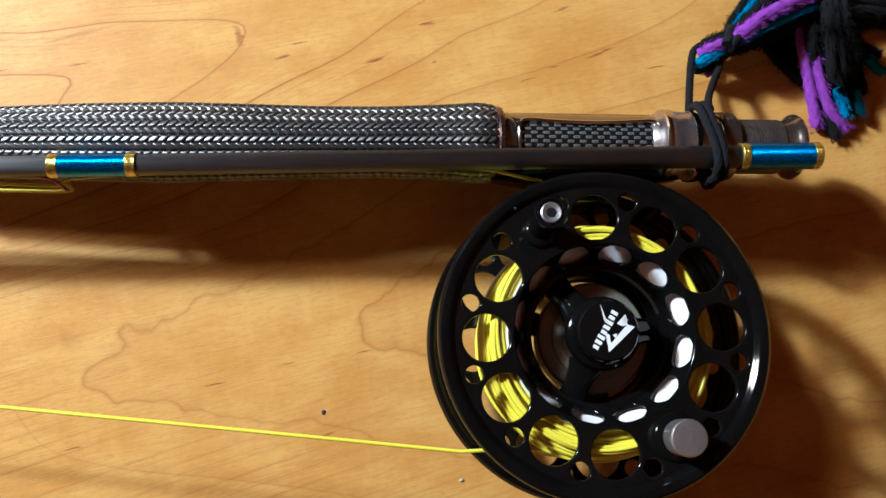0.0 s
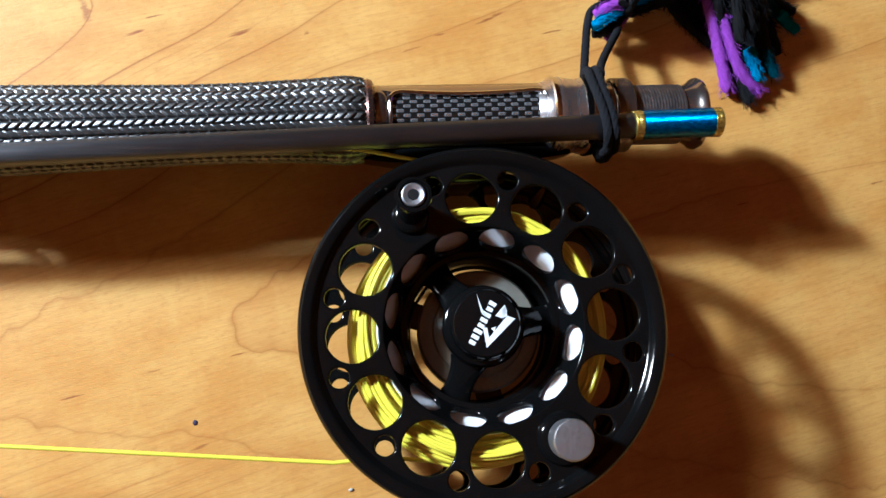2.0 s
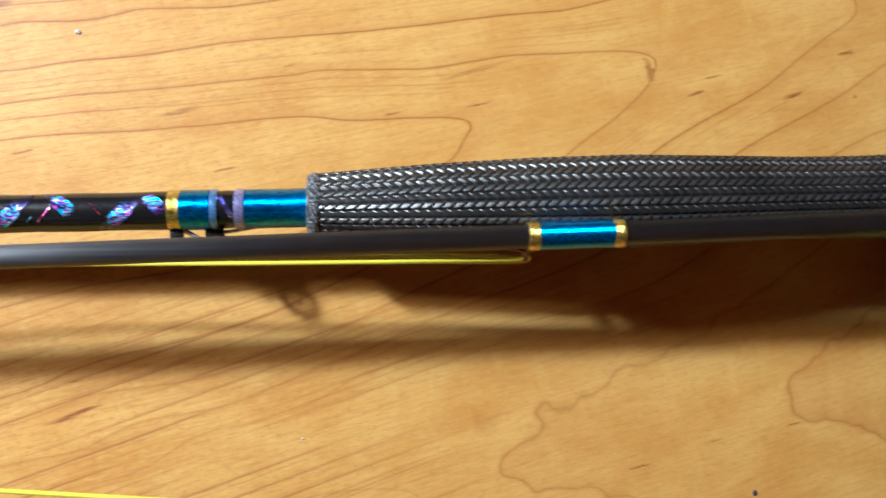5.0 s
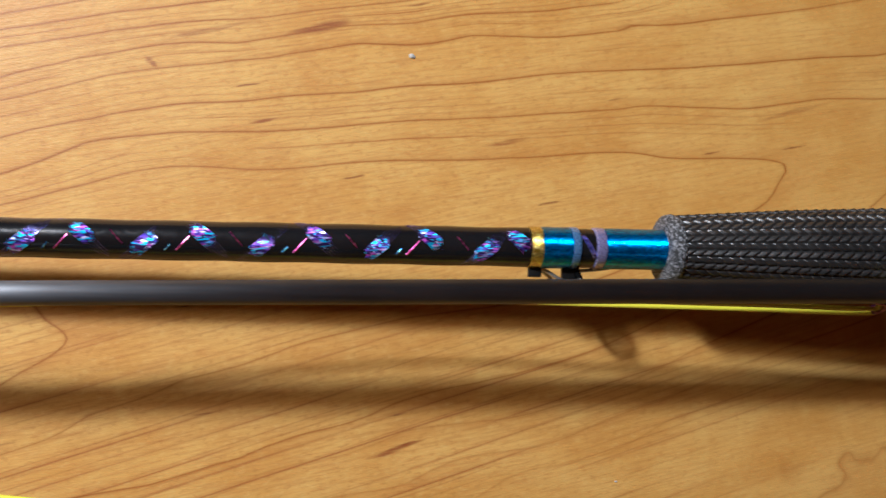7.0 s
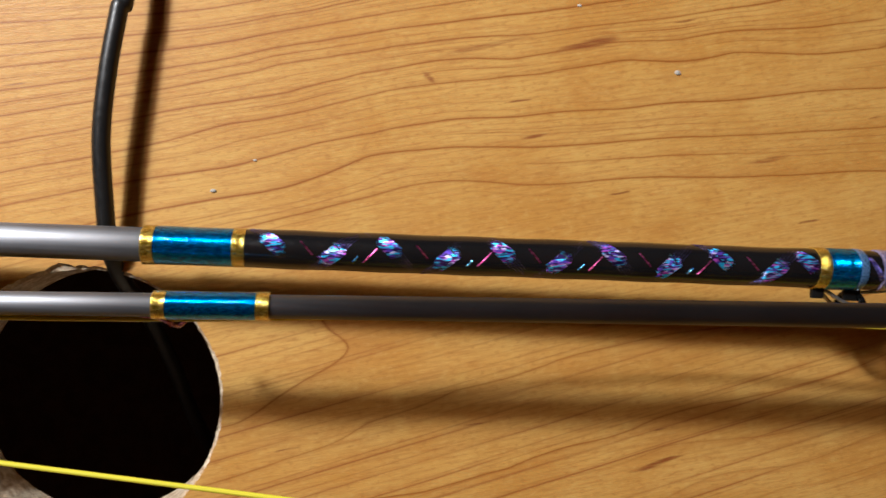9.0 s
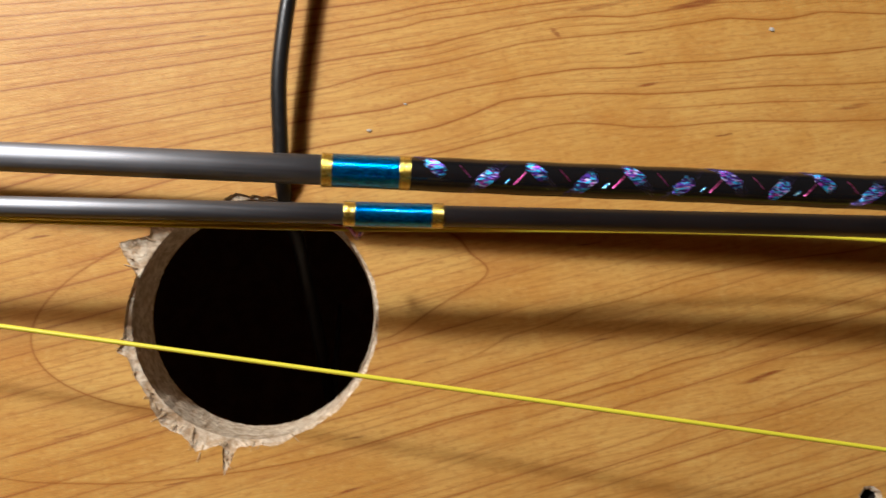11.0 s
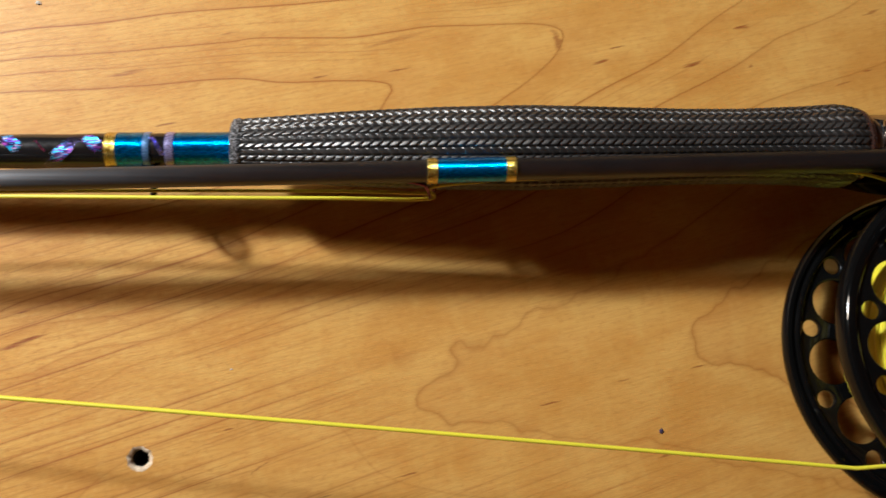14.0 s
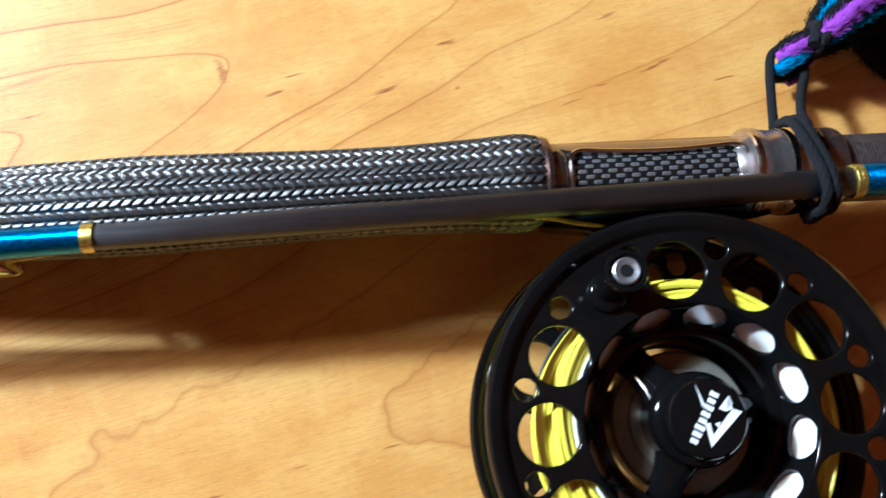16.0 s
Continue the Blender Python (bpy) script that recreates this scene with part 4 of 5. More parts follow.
part("blank", lathe_x([(-0.66, tip_r(-0.66) * 0.98)] + [(x, tip_r(x)) for x in spread(-0.659, 0.1282, 50)] + [(0.1288, 0.0026)], tip_axis), BLANK, tip, "matt black graphite blank")
winding(-0.0842, -0.0615, tip_axis, tip_r(-0.07), tip)
winding(0.1060, 0.1296, tip_axis, tip_r(0.12) + 0.0001, tip, 0.0022, 0.0022)
winding(-0.3060, -0.2838, tip_axis, tip_r(-0.295), tip)
snake_guide(-0.0838, tip_axis, tip_r(-0.08), tip)
snake_guide(-0.3040, tip_axis, tip_r(-0.3), tip)

# ---------------------------------------------------------------- reel
# Built upright about its own axis, then laid down leaning on its drag knob.
RX, RY = 0.063, -0.008
LEAN = Matrix.Translation((0.06590, -0.01382, 0.0006)) @ Matrix.Rotation(radians(8.784), 4, Vector((-0.92344, -0.38374, 0.0))) @ Matrix.Translation((-RX, -RY, 0.0))
reel = thing("fly_reel", (RX, RY, 0.0), "black anodised ported fly reel with silver handle, lying on its side", "fishing reel")


def polar(r, deg):
    return RX + r * math.cos(radians(deg)), RY + r * math.sin(radians(deg))


def leaned(me, m=LEAN):
    me.transform(m)
    return me


part("drag_knob", lathe_z([(0.0012, 0.0092), (0.0020, 0.0108), (0.0032, 0.0116), (0.0120, 0.0120), (0.0128, 0.0132), (0.0160, 0.0135)], RX, RY), ANODISED_MATT, reel, "black drag knob under the frame")
back = [circle(RX, RY, 0.0430, 128), circle(RX, RY, 0.0190, 64)]
for k in range(12):
    back.append(circle(*polar(0.0334, 3.6 + 30 * k), 0.0064, 40))
    back.append(circle(*polar(0.0387, 18.7 + 30 * k), 0.0024, 24))
frame_part = part("frame", plate(back, 0.0164, 0.0182, 0.0005, 2), ANODISED, reel, "black ported back frame of the reel")
part("frame_rim", ring_z([(0.0158, 0.0418), (0.0153, 0.0445), (0.0157, 0.0460), (0.0166, 0.0468), (0.0178, 0.0470), (0.0189, 0.0468), (0.0197, 0.0461), (0.0198, 0.0452), (0.0192, 0.0446), (0.0190, 0.0440), (0.0196, 0.0434), (0.0196, 0.0427),
                          (0.0190, 0.0420), (0.0178, 0.0414)], RX, RY, 160),
     ANODISED, frame_part, "polished black grooved rim of the frame")
part("drag_plate", lathe_z([(0.0160, 0.0135), (0.0220, 0.0158), (0.0288, 0.0158), (0.0296, 0.0152), (0.0297, 0.0120), (0.0302, 0.0116), (0.0302, 0.0040), (0.0320, 0.0040)], RX, RY), DRAG_GREY, frame_part, "dull grey drag housing disc")
for deg in (40, 160, 280):
    c, s_ = math.cos(radians(deg)), math.sin(radians(deg))
    rows = [[(RX + r * c - s_ * w, RY + r * s_ + c * w, z) for w, z in ((0.0035, 0.0164), (0.0035, 0.0180), (-0.0035, 0.0180), (-0.0035, 0.0164))] for r in (0.0130, 0.0196)]
    part("frame_spoke", grid_mesh(rows, True, None, True), ANODISED, frame_part)
for deg in (62, 118, 300):
    x, y = polar(0.0412, deg)
    part("pillar", lathe_z([(0.0180, 0.0021), (0.0190, 0.0017), (0.0380, 0.0017), (0.0392, 0.0021), (0.0398, 0.0018)], x, y, 24), ANODISED, frame_part)
foot_bm = box(0.0545, RY + 0.0390, 0.0170, 0.0725, RY + 0.0450, 0.0350, 0.0012)
part("foot_post", foot_bm, ANODISED, frame_part, "black post between frame and foot")
fy = 0.0372
foot_rows = []
for k in range(25):
    x = 0.034 + 0.058 * k / 24
    s = 1 - (abs(k / 12 - 1)) ** 2.2
    y, z = butt_axis(x)
    h, t = 0.0030 + 0.0035 * s, 0.0006 + 0.0026 * s
    foot_rows.append([(x, fy - t, z - h), (x, fy - t, z + h), (x, fy + 0.0012, z + h * 0.9), (x, fy + 0.0012, z - h * 0.9)])
part("foot", leaned(grid_mesh(foot_rows, True, None, True), LEAN.inverted()), ANODISED, frame_part, "black reel foot clamped in the seat", 50)

# spool: a thin ported face inside a raised palming rim
HOLES, SMALL = 2.1, 17.1
face = [circle(RX, RY, 0.0415, 160), circle(RX, RY, 0.0240, 96)]
for k in range(12):
    if k not in (4, 10):
        face.append(circle(*polar(0.0316, HOLES + 30 * k), 0.00635, 56))
    face.append(circle(*polar(0.0366, SMALL + 30 * k), 0.0024, 32))
spool = part("spool", plate(face, 0.0426, 0.0444, 0.00060, 3), ANODISED, reel, "black ported spool face with round holes")
part("spool_rim", ring_z([(0.0404, 0.0412), (0.0404, 0.0436), (0.0410, 0.0443), (0.0422, 0.0446), (0.0440, 0.0446), (0.0452, 0.0442), (0.0458, 0.0434), (0.0458, 0.0417), (0.0455, 0.0411), (0.0447, 0.0404), (0.0442, 0.0396), (0.0430, 0.0396), (0.0420, 0.0402)], RX, RY, 192),
     ANODISED, spool, "polished palming rim")
wall = [circle(RX, RY, 0.0249, 96), circle(RX, RY, 0.0163, 96)]
for k in range(12):
    c, s_ = math.cos(radians(SMALL + 30 * k)), math.sin(radians(SMALL + 30 * k))
    wall.append([(RX + c * u - s_ * v, RY + s_ * u + c * v) for u, v in
                 [(0.0208 + 0.0037 * math.cos(a), 0.0042 * math.sin(a)) for a in [2 * math.pi * j / 40 for j in range(40)]]])
wall = plate(wall, -0.0006, 0.0006, 0.0002)
for v in wall.vertices:
    dx, dy = v.co.x - RX, v.co.y - RY
    flat = math.hypot(dx, dy)
    r = 0.0249 - (0.0249 - flat) * 0.54 - v.co.z
    v.co = (RX + dx / flat * r, RY + dy / flat * r, 0.0438 - (0.0249 - flat) * 0.92)
part("arbor_wall", wall, ANODISED, spool, "black inner wall of the spool with round ports")
part("arbor", ring_z([(0.0360, 0.0210), (0.0364, 0.0200), (0.0362, 0.0186), (0.0350, 0.0183), (0.0215, 0.0180), (0.0213, 0.0190), (0.0340, 0.0196), (0.0348, 0.0210)], RX, RY, 96), ANODISED, spool, "black arbor ledge and tube of the spool")
back_flange = [circle(RX, RY, 0.0325, 128), circle(RX, RY, 0.0175, 64)]
part("spool_flange", plate(back_flange, 0.0203, 0.0215, 0.0003), ANODISED_MATT, spool, "black inner flange of the spool")
for deg in (126, 6, 246):
    rows = []
    for k in range(11):
        r = 0.0085 + 0.0112 * k / 10
        half = 0.0034 + 0.0014 * (abs(k / 5 - 1)) ** 2
        top, low = 0.0375 - 0.0050 * (k / 10), 0.0335 - 0.0055 * (k / 10)
        c, s = math.cos(radians(deg)), math.sin(radians(deg))
        x, y = RX + r * c, RY + r * s
        rows.append([(x - s * w, y + c * w, z) for w, z in ((half, low), (half, top - 0.0006), (half - 0.0007, top), (-half + 0.0007, top), (-half, top - 0.0006), (-half, low))])
    part("spoke", grid_mesh(rows, True, None, True), ANODISED, spool, "", 50)
HUB_TOP = 0.0487
hub = part("hub", lathe_z([(0.0250, 0.0092), (0.0370, 0.0094), (0.0392, 0.0100), (0.0416, 0.0100), (0.0426, 0.0095), (0.0430, 0.0087), (0.0434, 0.0084), (0.0470, 0.0084), (0.0480, 0.0082), (0.0486, 0.0076), (HUB_TOP, 0.0060)], RX, RY, 80),
           ANODISED, spool, "glossy black hub cap with a white printed mark")


def print_shape(outlines):
    bm = bmesh.new()
    for loop in outlines:
        vs = [bm.verts.new((RX + x / 1000, RY + y / 1000, HUB_TOP + 0.00006)) for x, y in loop]
        f = bm.faces.new(vs)
        if f.normal.z < 0:
            f.normal_flip()
    bmesh.ops.recalc_face_normals(bm, faces=bm.faces[:])
    return bm


bars = []
for k in range(8):
    cx, cy = -3.6 + 0.76 * k, -4.3 + 1.26 * k
    ux, uy, vx, vy = 0.52, 0.85, 0.85, -0.52
    a, b = 0.50, 0.80 + 0.12 * (k % 3)
    bars.append([(cx + ux * a * p + vx * b * q, cy + uy * a * p + vy * b * q) for p, q in ((-1, -1), (1, -1), (1, 1), (-1, 1))])
# a spike, an open angular loop with a small triangle in it, and the row of bars
part("printed_mark", print_shape([[(-1.9, 6.9), (-0.05, 1.4), (-1.1, 2.6)],
                                  [(2.2, 1.7), (4.6, 4.2), (5.1, 2.5), (3.6, 1.0)],
                                  [(4.6, 4.2), (5.0, 1.5), (3.9, 1.0), (4.0, 3.0)],
                                  [(5.0, 1.5), (6.9, 0.8), (-0.3, -5.8), (0.4, -3.4), (3.9, 0.4)],
                                  [(-0.3, -5.8), (-0.9, -1.0), (0.1, -1.0), (0.4, -3.4)],
                                  [(1.0, -1.2), (2.2, -0.9), (1.7, -2.2)]] + bars), WHITE_PRINT, hub, "white angular mark and a row of white bars", 0)
hx_, hy_ = polar(0.0324, HOLES + 300)
handle = part("handle", lathe_z([(0.0442, 0.0066), (0.0448, 0.0064), (0.0454, 0.0056), (0.0458, 0.0046), (0.0480, 0.0042), (0.0484, 0.0030)], hx_, hy_, 48), ANODISED, spool, "black handle base")
part("knob", lathe_z([(0.0474, 0.0040), (0.0476, 0.0044), (0.0479, 0.0046), (0.0540, 0.0047), (0.0545, 0.0046), (0.0548, 0.0043), (0.0549, 0.0030), (0.0549, 0.0005)], hx_, hy_, 56), STEEL, handle, "silver metal handle knob")
wx, wy = polar(0.0326, 119.5)
part("weight_base", lathe_z([(0.0442, 0.0046), (0.0450, 0.0045), (0.0456, 0.0042), (0.0462, 0.0036), (0.0464, 0.0026)], *polar(0.0320, 121.0), 40), ANODISED, spool, "black rounded base of the counterweight")
weight = part("counterweight", lathe_z([(0.0460, 0.0036), (0.0480, 0.0031), (0.0560, 0.0030), (0.0585, 0.0034), (0.0598, 0.0042), (0.0612, 0.0043), (0.0618, 0.0041), (0.0619, 0.0035), (0.0612, 0.0031)], wx, wy, 48), ANODISED, spool, "black counterweight post with a flared head")
screw = part("screw", lathe_z([(0.0608, 0.0028), (0.0618, 0.0027), (0.0620, 0.0024), (0.0618, 0.0018), (0.0617, 0.0013), (0.0612, 0.0012), (0.0612, 0.0003)], wx, wy, 32), STEEL, weight, "bright socket screw")
# a solid dark plug stands in for the shade of the open socket
part("socket_shade_plug", lathe_z([(0.0613, 0.00125), (0.06185, 0.00125), (0.06185, 0.0003)], wx, wy, 6), ANODISED_MATT, screw, "dark hexagonal plug as the socket's shade")
reel.matrix_world = LEAN @ Matrix.Translation((RX, RY, 0.0))
# ---------------------------------------------------------------- line
line = thing("fly_line", (RX, RY, 0.0165), "bright yellow fly line wound on the reel and stretched off it", "fishing line")
part("backing", leaned(ring_z([(0.0213, 0.0200), (0.0213, 0.0250), (0.0395, 0.0262), (0.0420, 0.0256), (0.0345, 0.0214), (0.0335, 0.0200)], RX, RY, 96)), BACKING, line, "white braided backing on the arbor")


def coil(r, z, wob, phase, tilt):
    pts = []
    lop = max(0.0, min(1.0, (r - 0.0268) / 0.005))  # the pack lies lopsided on the arbor
    for k in range(110):
        a = 2 * math.pi * k / 110
        rr = r + wob * math.sin(2 * a + phase) + 0.4 * wob * math.sin(5 * a + phase * 3)
        pts.append((RX - 0.0009 * lop + rr * math.cos(a), RY - 0.0016 * lop + rr * math.sin(a), z + tilt * math.sin(a + phase) + 0.3 * tilt * math.sin(3 * a)))
    return leaned(sweep(pts, 0.00052, 7, closed=True))


rnd = random.Random(7)
coils = []
for layer, z in enumerate((0.0404, 0.0396, 0.0388)):
    for k in range(9):
        coils.append(coil(0.0258 + 0.00072 * k + 0.0004 * (layer % 2), z - 0.00016 * k * k / 3, 0.00035, rnd.uniform(0, 6.3), 0.0006))
for k in range(15):
    coils.append(coil(0.0312 + rnd.uniform(-0.0003, 0.0003), 0.0224 + 0.00112 * k, 0.00025, rnd.uniform(0, 6.3), 0.0004))
for k in range(5):
    coils.append(coil(rnd.uniform(0.0280, 0.0305), 0.0410, 0.0006, rnd.uniform(0, 6.3), 0.0007))
for one in coils:
    part("coil", one, LINE, line, "coil of yellow line on the spool")
part("line_core", leaned(ring_z([(0.0214, 0.0256), (0.0214, 0.0309), (0.0372, 0.0309), (0.0390, 0.0296), (0.0394, 0.0258)], RX, RY, 96)), LINE, line)


def free_line(x):
    return (x, -0.0373 - 0.1118 * x - 0.0117 * x * x, 0.0320 + 0.0275 * x)


free = [free_line(x) for x in spread(-0.75, 0.024, 60)]
free += smooth_path([free_line(0.026), (0.040, -0.0400, 0.0330), (0.058, -0.0425, 0.0335)], 8)
part("stretched_line", sweep(free, 0.00053, 10), LINE, line, "taut yellow line leaving the reel")


strand = smooth_path([(-0.66, 0.0195, 0.0235), (-0.45, 0.0250, 0.0240), (-0.357, 0.0270, 0.0245), (-0.304, 0.0284, 0.0246), (-0.25, 0.0310, 0.0215), (-0.20, 0.0327, 0.0190),
                      (-0.15, 0.03235, 0.0203), (-0.11, 0.0321, 0.0213), (-0.083, 0.0319, 0.0221), (-0.0812, 0.0345, 0.0264), (-0.050, 0.0366, 0.0278), (0.0, 0.0378, 0.0284), (0.030, 0.0384, 0.0300),
                      (0.048, 0.0358, 0.0276), (0.068, 0.0325, 0.0276)], 10)
part("guided_line", sweep(strand, 0.00053, 10), LINE, line, "yellow line along the rod through the guides")
leader = smooth_path([(-0.66, 0.0200, 0.0245), (-0.40, 0.0268, 0.0255), (-0.304, 0.0292, 0.0250), (-0.20, 0.0326, 0.0252), (-0.12, 0.0334, 0.0246), (-0.082, 0.0329, 0.0242)], 10)
part("leader_line", sweep(leader, 0.00048, 8), LINE, line)

# ---------------------------------------------------------------- cable through the hole
cable = thing("power_cable", (-0.325, 0.06, 0.0), "black round power cable running into the table hole", "cable")
part("sheath", sweep(smooth_path([(-0.318, 0.42, 0.0025), (-0.312, 0.25, 0.0026), (-0.3196, 0.112, 0.0068), (-0.3218, 0.094, 0.0080), (-0.3233, 0.080, 0.0085), (-0.3240, 0.066, 0.0080),
                                  (-0.3231, 0.052, 0.0062), (-0.3224, 0.0425, 0.0034), (-0.3212, 0.0345, -0.005), (-0.3190, 0.0270, -0.018), (-0.3160, 0.0120, -0.036),
                                  (-0.3110, -0.0130, -0.062), (-0.309, -0.030, -0.11), (-0.312, -0.03, -0.25), (-0.32, 0.0, -0.735)], 10), 0.0020, 14), CABLE, cable, "black rubber sheath")

# ---------------------------------------------------------------- cord and yarn tassel
tassel = thing("yarn_tassel", (0.135, 0.08, 0.0), "purple, turquoise and black yarn tassel on a black cord", "tassel")


def mm(*pts):
    return [(x / 1000, y / 1000, z / 1000) for x, y, z in pts]


def cord(pts, r=1.35):
    return sweep(smooth_path(mm(*pts), 14), r / 1000, 18, 6, 2600.0, 0.10)


over = ((98.6, 59.4, 21), (97.0, 58.4, 28.4), (96.0, 55.8, 33.4), (96.2, 51.4, 36.9), (96.9, 46.4, 39.4), (97.4, 42.0, 40.8), (97.8, 38.4, 40.4), (98.6, 35.6, 36.6), (98.6, 35.4, 32.8))
for length in (
    cord(((112, 82, 9), (108.5, 83.4, 8.5), (105.4, 81.4, 8.2), (103.5, 76.2, 10), (102.2, 70.5, 12), (101.0, 65, 14), (100.0, 60, 15.6), (99.6, 56.4, 15)), 1.15),
    cord(over, 1.15),
    cord(tuple((x + 2.0 + 0.2 * k * (k < 3), y + 0.3, z - 0.2) for k, (x, y, z) in enumerate(over)), 1.15),
    cord(((114, 79, 8), (112.0, 74.6, 11.6), (107.8, 68.9, 16.6), (103.6, 63.4, 23.0), (100.8, 59.4, 28.2), (99.2, 56.0, 33.0)), 1.1),
    cord(((99.0, 38.0, 31), (99.0, 37.8, 24), (99.0, 39, 14), (99.2, 42, 9), (99.4, 48, 8), (99.6, 54, 9.4), (99.8, 57.5, 12.5)), 1.2)):
    part("elastic_cord", length, CORD, tassel, "black elastic cord looped round both rods")
part("cord_knot", cord(((98.4, 37.4, 33), (98.2, 35.2, 31.5), (99.2, 34.6, 29), (101.0, 35.2, 28), (101.4, 36.6, 30), (99.8, 35.2, 32.4), (98.6, 35.6, 29.4), (99.6, 37, 28)), 1.4), CORD, tassel, "tight black cord knot")

fuzz = random.Random(23)


def raised(x, y, z):
    """The bundle arches over the table: the higher a place, the more it is lifted, towards a point far above the reel."""
    up = z + 0.6 * max(0.0, z - 5.0)
    k = (253.0 - up) / (253.0 - z)
    return 4.6 + (x - 4.6) * k, y * k, up


def strand_of(name, material, pts, r=1.75, label=""):
    """A length of plied yarn with loose fibres."""
    path = smooth_path(mm(*[raised(*q) for q in pts]), 9)
    pieces = [sweep(path, lambda t: r / 1000 * (1 - 0.25 * max(0.0, t - 0.93) / 0.07), 12, 3, 1500.0, 0.11)]
    for _ in range(len(path) * (14 if material is YARN_BLACK else 7)):
        k = fuzz.randrange(len(path) - 1)
        along = (Vector(path[k + 1]) - Vector(path[k])).normalized()
        away = Vector((fuzz.gauss(0, 1), fuzz.gauss(0, 1), fuzz.gauss(0.2, 0.9)))
        away = (away - along * away.dot(along)).normalized()
        root = Vector(path[k]) + away * r * 0.0009
        reach, out = fuzz.uniform(0.0008, 0.0028), r * fuzz.uniform(0.0002, 0.0009)
        pieces.append(sweep([root, root + along * reach * 0.55 + away * out * 0.4, root + along * reach + away * out], 0.00006, 3))
    part(name, join(pieces), material, tassel, label, 80)


strand_of("strand", YARN_PURPLE, ((107.6, 80.8, 8), (109.6, 81.8, 10), (113, 83, 10.5), (118, 85.4, 10)), 1.6, "purple yarn")
strand_of("strand", YARN_BLUE, ((106.4, 77.6, 7.5), (108, 78.2, 9), (110.4, 79.4, 10), (116, 83, 9.5)), 1.4, "turquoise yarn")
strand_of("strand", YARN_PURPLE, ((110.5, 74.6, 5), (113, 76.2, 5.5), (115.5, 79.5, 6.5), (118, 83, 7)), 1.1, "purple yarn")
strand_of("strand", YARN_BLACK, ((107, 76, 5), (110.5, 76.4, 7), (114, 79.6, 8), (118, 83.4, 8)), 1.3, "black yarn")
strand_of("strand", YARN_BLACK, ((108.6, 83.5, 5), (110.6, 84.6, 6), (113, 86, 7.5), (119, 87.4, 9)), 1.4, "black yarn")
part("binding", sweep(smooth_path(mm(*[raised(*q) for q in ((114.5, 82.5, 12.3), (116.5, 87.6, 11.5), (118.2, 88.6, 6), (117.4, 83, 4.2), (116.4, 81.6, 8), (117.4, 83.6, 12.8), (119.4, 88, 11), (119.4, 86, 5), (117.6, 82, 6))]), 8), 0.0016, 12, 3, 1200.0, 0.1),
     CORD, tassel, "black knot that binds the yarn")
strand_of("strand", YARN_PURPLE, ((117.4, 84.9, 12.2), (120.6, 87.2, 13.2), (126.3, 91.4, 13.6), (132.6, 94.8, 13.6), (139.4, 97.7, 13), (150, 101, 11), (160, 102, 8)), 2.1, "purple yarn")
strand_of("strand", YARN_BLUE, ((118.6, 83.8, 11), (121.6, 85.2, 11.6), (125.6, 87.4, 12.2), (133.3, 91.2, 12.4), (142.3, 95.4, 12), (152, 98, 9)), 1.35, "turquoise yarn")
strand_of("strand", YARN_BLUE, ((118, 87, 9), (120.3, 90.7, 9), (123.4, 94.8, 9), (127, 98.8, 9), (134, 107, 8), (140, 114, 6)), 1.35, "turquoise yarn")
strand_of("strand", YARN_BLACK, ((118.2, 86.6, 10), (121.6, 90.6, 10.8), (128.4, 96.6, 11), (138, 104, 10), (150, 110, 8)), 1.9, "black yarn")
strand_of("strand", YARN_BLACK, ((117.6, 88.2, 7), (119.2, 92, 7), (125, 100.5, 7), (132, 110, 6)), 1.5, "black yarn")
strand_of("strand", YARN_BLACK, ((117, 82.6, 9), (121.6, 84.2, 9.4), (128.3, 87, 9.8), (137, 91, 10), (144.9, 94.6, 9), (157, 97, 8), (170, 97, 6), (181, 96.5, 4)), 2.0, "black yarn")
strand_of("strand", YARN_BLACK, ((118, 82.4, 6), (128, 85.6, 6.4), (138, 89.6, 7), (150, 94, 6)), 1.9, "black yarn")
strand_of("strand", YARN_PURPLE, ((141, 98, 8), (142.4, 88, 7.4), (145.0, 76.3, 5.8), (147.6, 66, 4.2), (149.6, 58.4, 2.6)), 1.75, "purple yarn end")
strand_of("strand", YARN_PURPLE, ((145, 98, 8), (146.0, 86, 7.6), (149.2, 74, 6.2), (153.4, 63.8, 4.6), (159.6, 58.3, 3.0)), 1.75, "purple yarn end")
strand_of("strand", YARN_BLUE, ((155.2, 71, 6), (156.0, 69, 5.8), (156.8, 67, 5.4), (158.8, 61.2, 4.6)), 1.5, "turquoise yarn end")
strand_of("strand", YARN_TEAL, ((158.4, 76, 5.4), (160, 72, 5.6), (162, 67.5, 5), (164.8, 62.6, 4)), 1.4, "dark teal yarn end")
strand_of("strand", YARN_TEAL, ((155, 93, 8), (159.1, 88.5, 7.6), (165, 81.6, 6.6), (172, 77.4, 4)), 1.5, "dark teal yarn end")
strand_of("strand", YARN_BLUE, ((165.5, 81.4, 7.4), (168.5, 79.2, 6), (172.4, 76.9, 4.6)), 1.5, "turquoise yarn tip")
strand_of("strand", YARN_BLACK, ((148, 82, 4.4), (151, 70, 3.4), (154.4, 61, 2.6), (157, 54.8, 2.2)), 1.7, "grey-black yarn end, the lowest added to fill shade")
for ax, ex, ey in ((147.6, 151.6, 72), (149.4, 155.5, 75), (152.5, 160, 80)):
    strand_of("strand", YARN_BLACK, ((ax, 97, 15), (ax + 0.2, 91, 15), (ax * 0.5 + ex * 0.5, 86, 12.5), (ex, ey, 9)), 1.7, "black yarn end, the lowest added to fill shade")
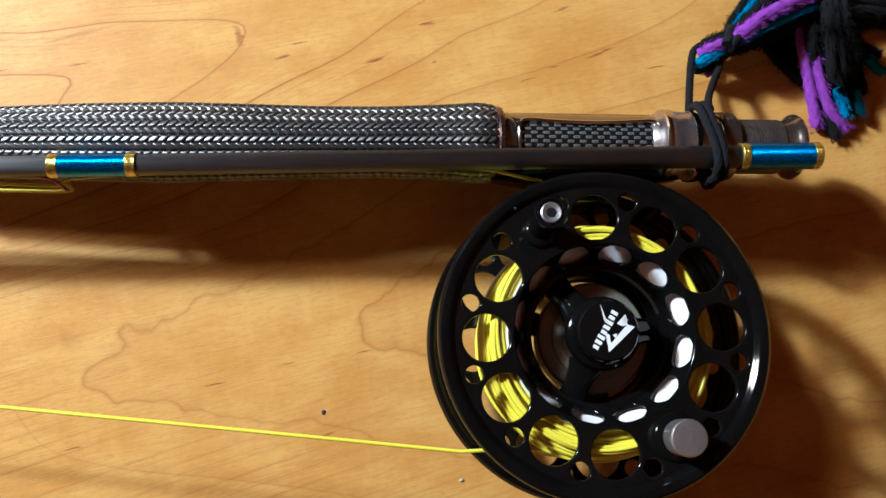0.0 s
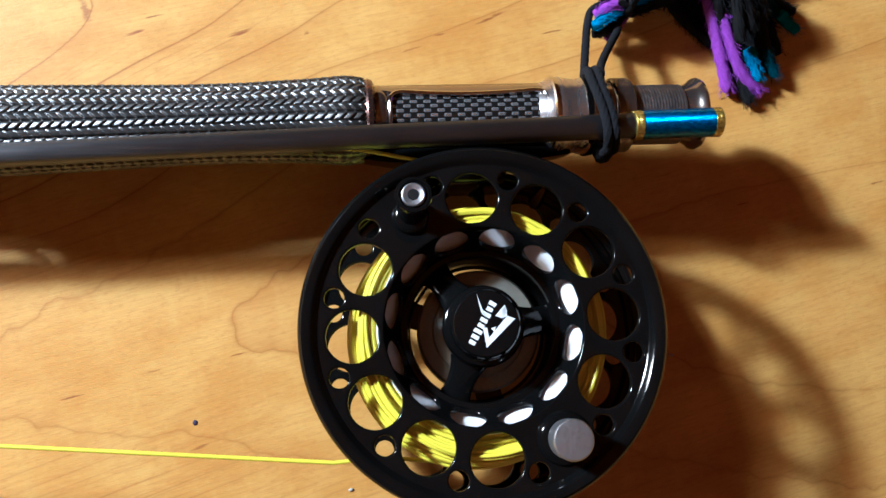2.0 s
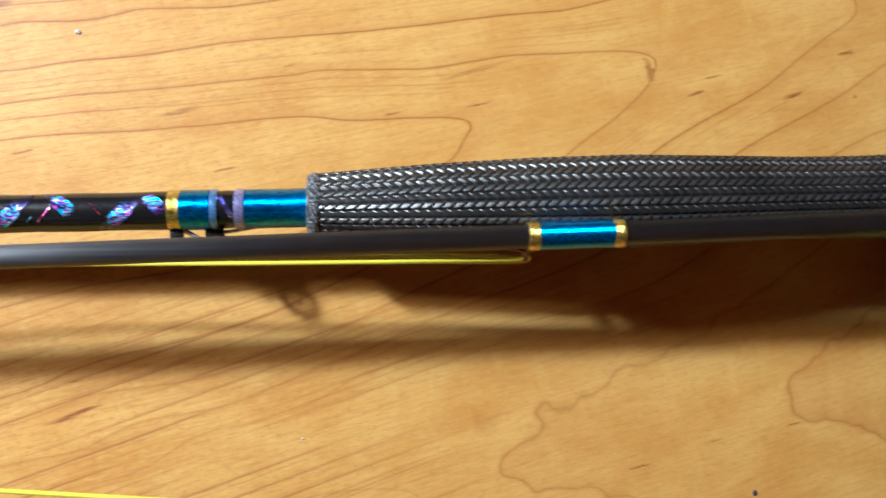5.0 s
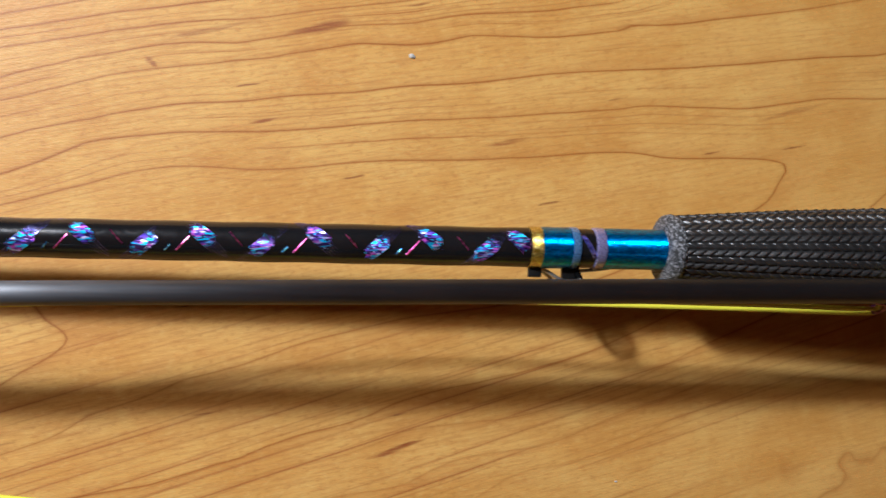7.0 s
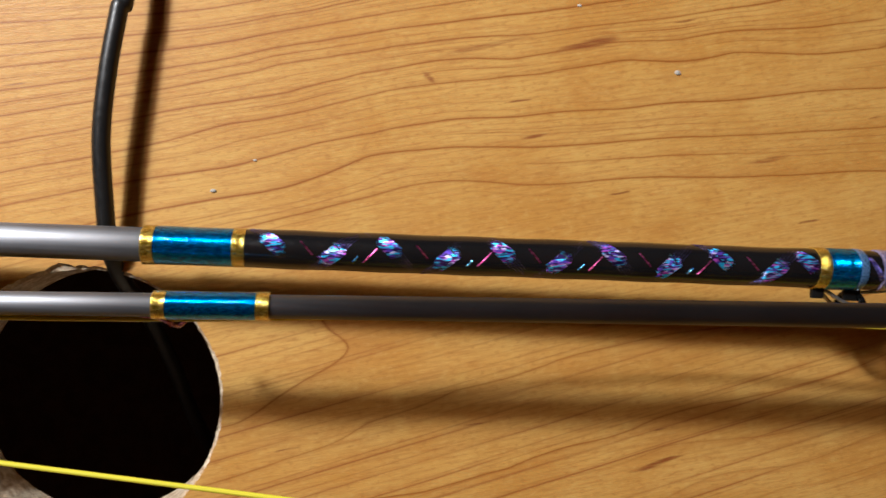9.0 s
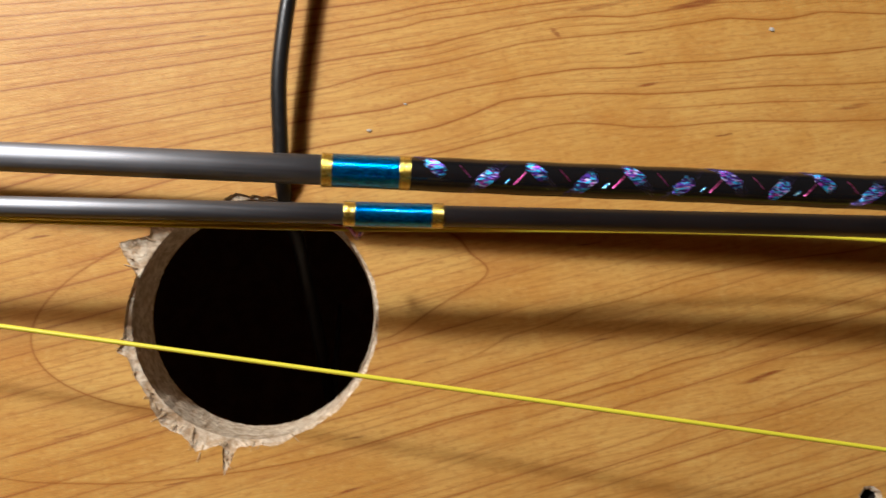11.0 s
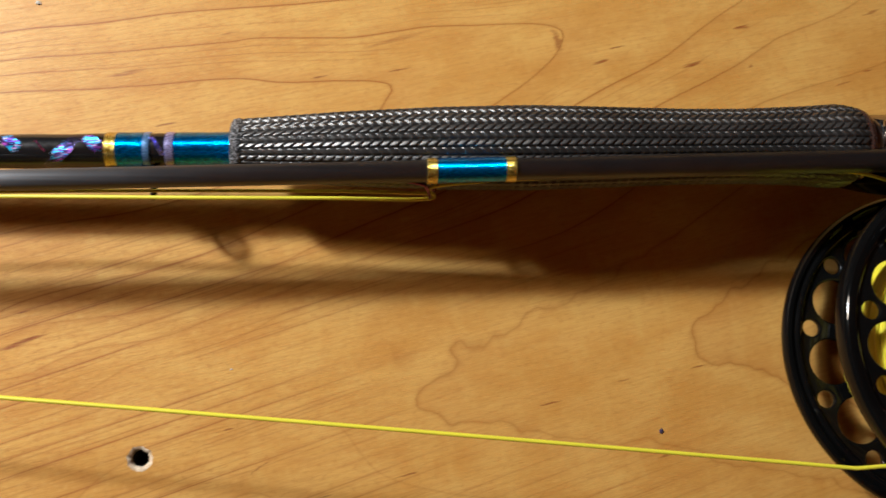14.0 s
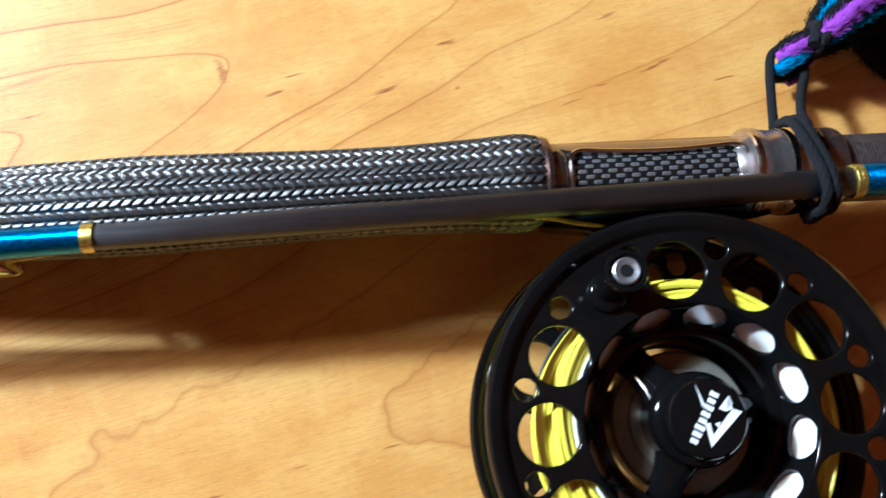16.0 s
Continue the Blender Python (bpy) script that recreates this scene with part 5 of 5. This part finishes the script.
tail = random.Random(3)
for k in range(34):
    if k >= 26:  # added low ends under the bundle, dark filling for lit gaps in its shadow
        t = (k - 26) / 7
        ex, ey = 146 + 20 * t, 70 + 12 * t + tail.uniform(-4, 4)
        bx, by = 128 + 16 * t, 91 + 3 * t
    elif k < 15:
        t = k / 14
        ex, ey = 152 + 15 * t + tail.uniform(-1.5, 1.5), 61 + 5 * t + tail.uniform(-1, 9)
        bx, by = 144 + 7 * t + tail.uniform(-1, 1), 95 + tail.uniform(-4, 4)
    else:
        t = (k - 15) / 10
        ex, ey = 170 + tail.uniform(-5, 10), 84 + 26 * t + tail.uniform(-3, 3)
        bx, by = 139 + tail.uniform(-3, 4), 95 + 7 * t + tail.uniform(-2, 2)
    lift = 2 + tail.uniform(1, 7) if k < 26 else 1.0
    strand_of("strand", YARN_BLACK, ((bx, by, 3 + lift), (bx * 0.72 + ex * 0.28 + tail.uniform(-1, 1), by * 0.72 + ey * 0.28, 2.6 + lift), (bx * 0.4 + ex * 0.6 + tail.uniform(-1, 1), by * 0.4 + ey * 0.6, 2 + lift * 0.6), (ex, ey, 2.2)), 1.8, "black yarn end, the lowest added to fill shade")

# ---------------------------------------------------------------- small marks on the table
for x, y, r in ((-0.301, 0.0565, 0.0005), (-0.191, 0.0918, 0.0006), (-0.292, 0.0640, 0.0003), (0.030, -0.055, 0.0006), (-0.2165, 0.1065, 0.0004), (0.128, -0.0215, 0.0005), (-0.1365, -0.0125, 0.0003)):
    bm = bmesh.new()
    bmesh.ops.create_icosphere(bm, subdivisions=2, radius=r)
    for v in bm.verts:
        v.co *= 1 + 0.5 * noise.noise(v.co * 1400 + Vector((x * 90, y * 70, 0)))
        v.co = Vector((v.co.x * 1.3 + x, v.co.y * 0.9 + y, max(0.0, v.co.z * 0.5 + r * 0.3)))
    ob = part("crumb", bm, CRUMB, None, "tiny pale crumb of dust on the table")
    tagged(ob, "tiny pale crumb of dust on the table", "dust", "crumbs on the table")
bm = bmesh.new()
bmesh.ops.create_icosphere(bm, subdivisions=2, radius=0.0007)
for v in bm.verts:
    v.co = Vector((v.co.x - 0.0129, v.co.y * 1.2 - 0.0333, max(0.0, v.co.z * 0.4)))
tagged(part("speck", bm, INK, None, ""), "tiny dark speck of dirt on the table", "dust")
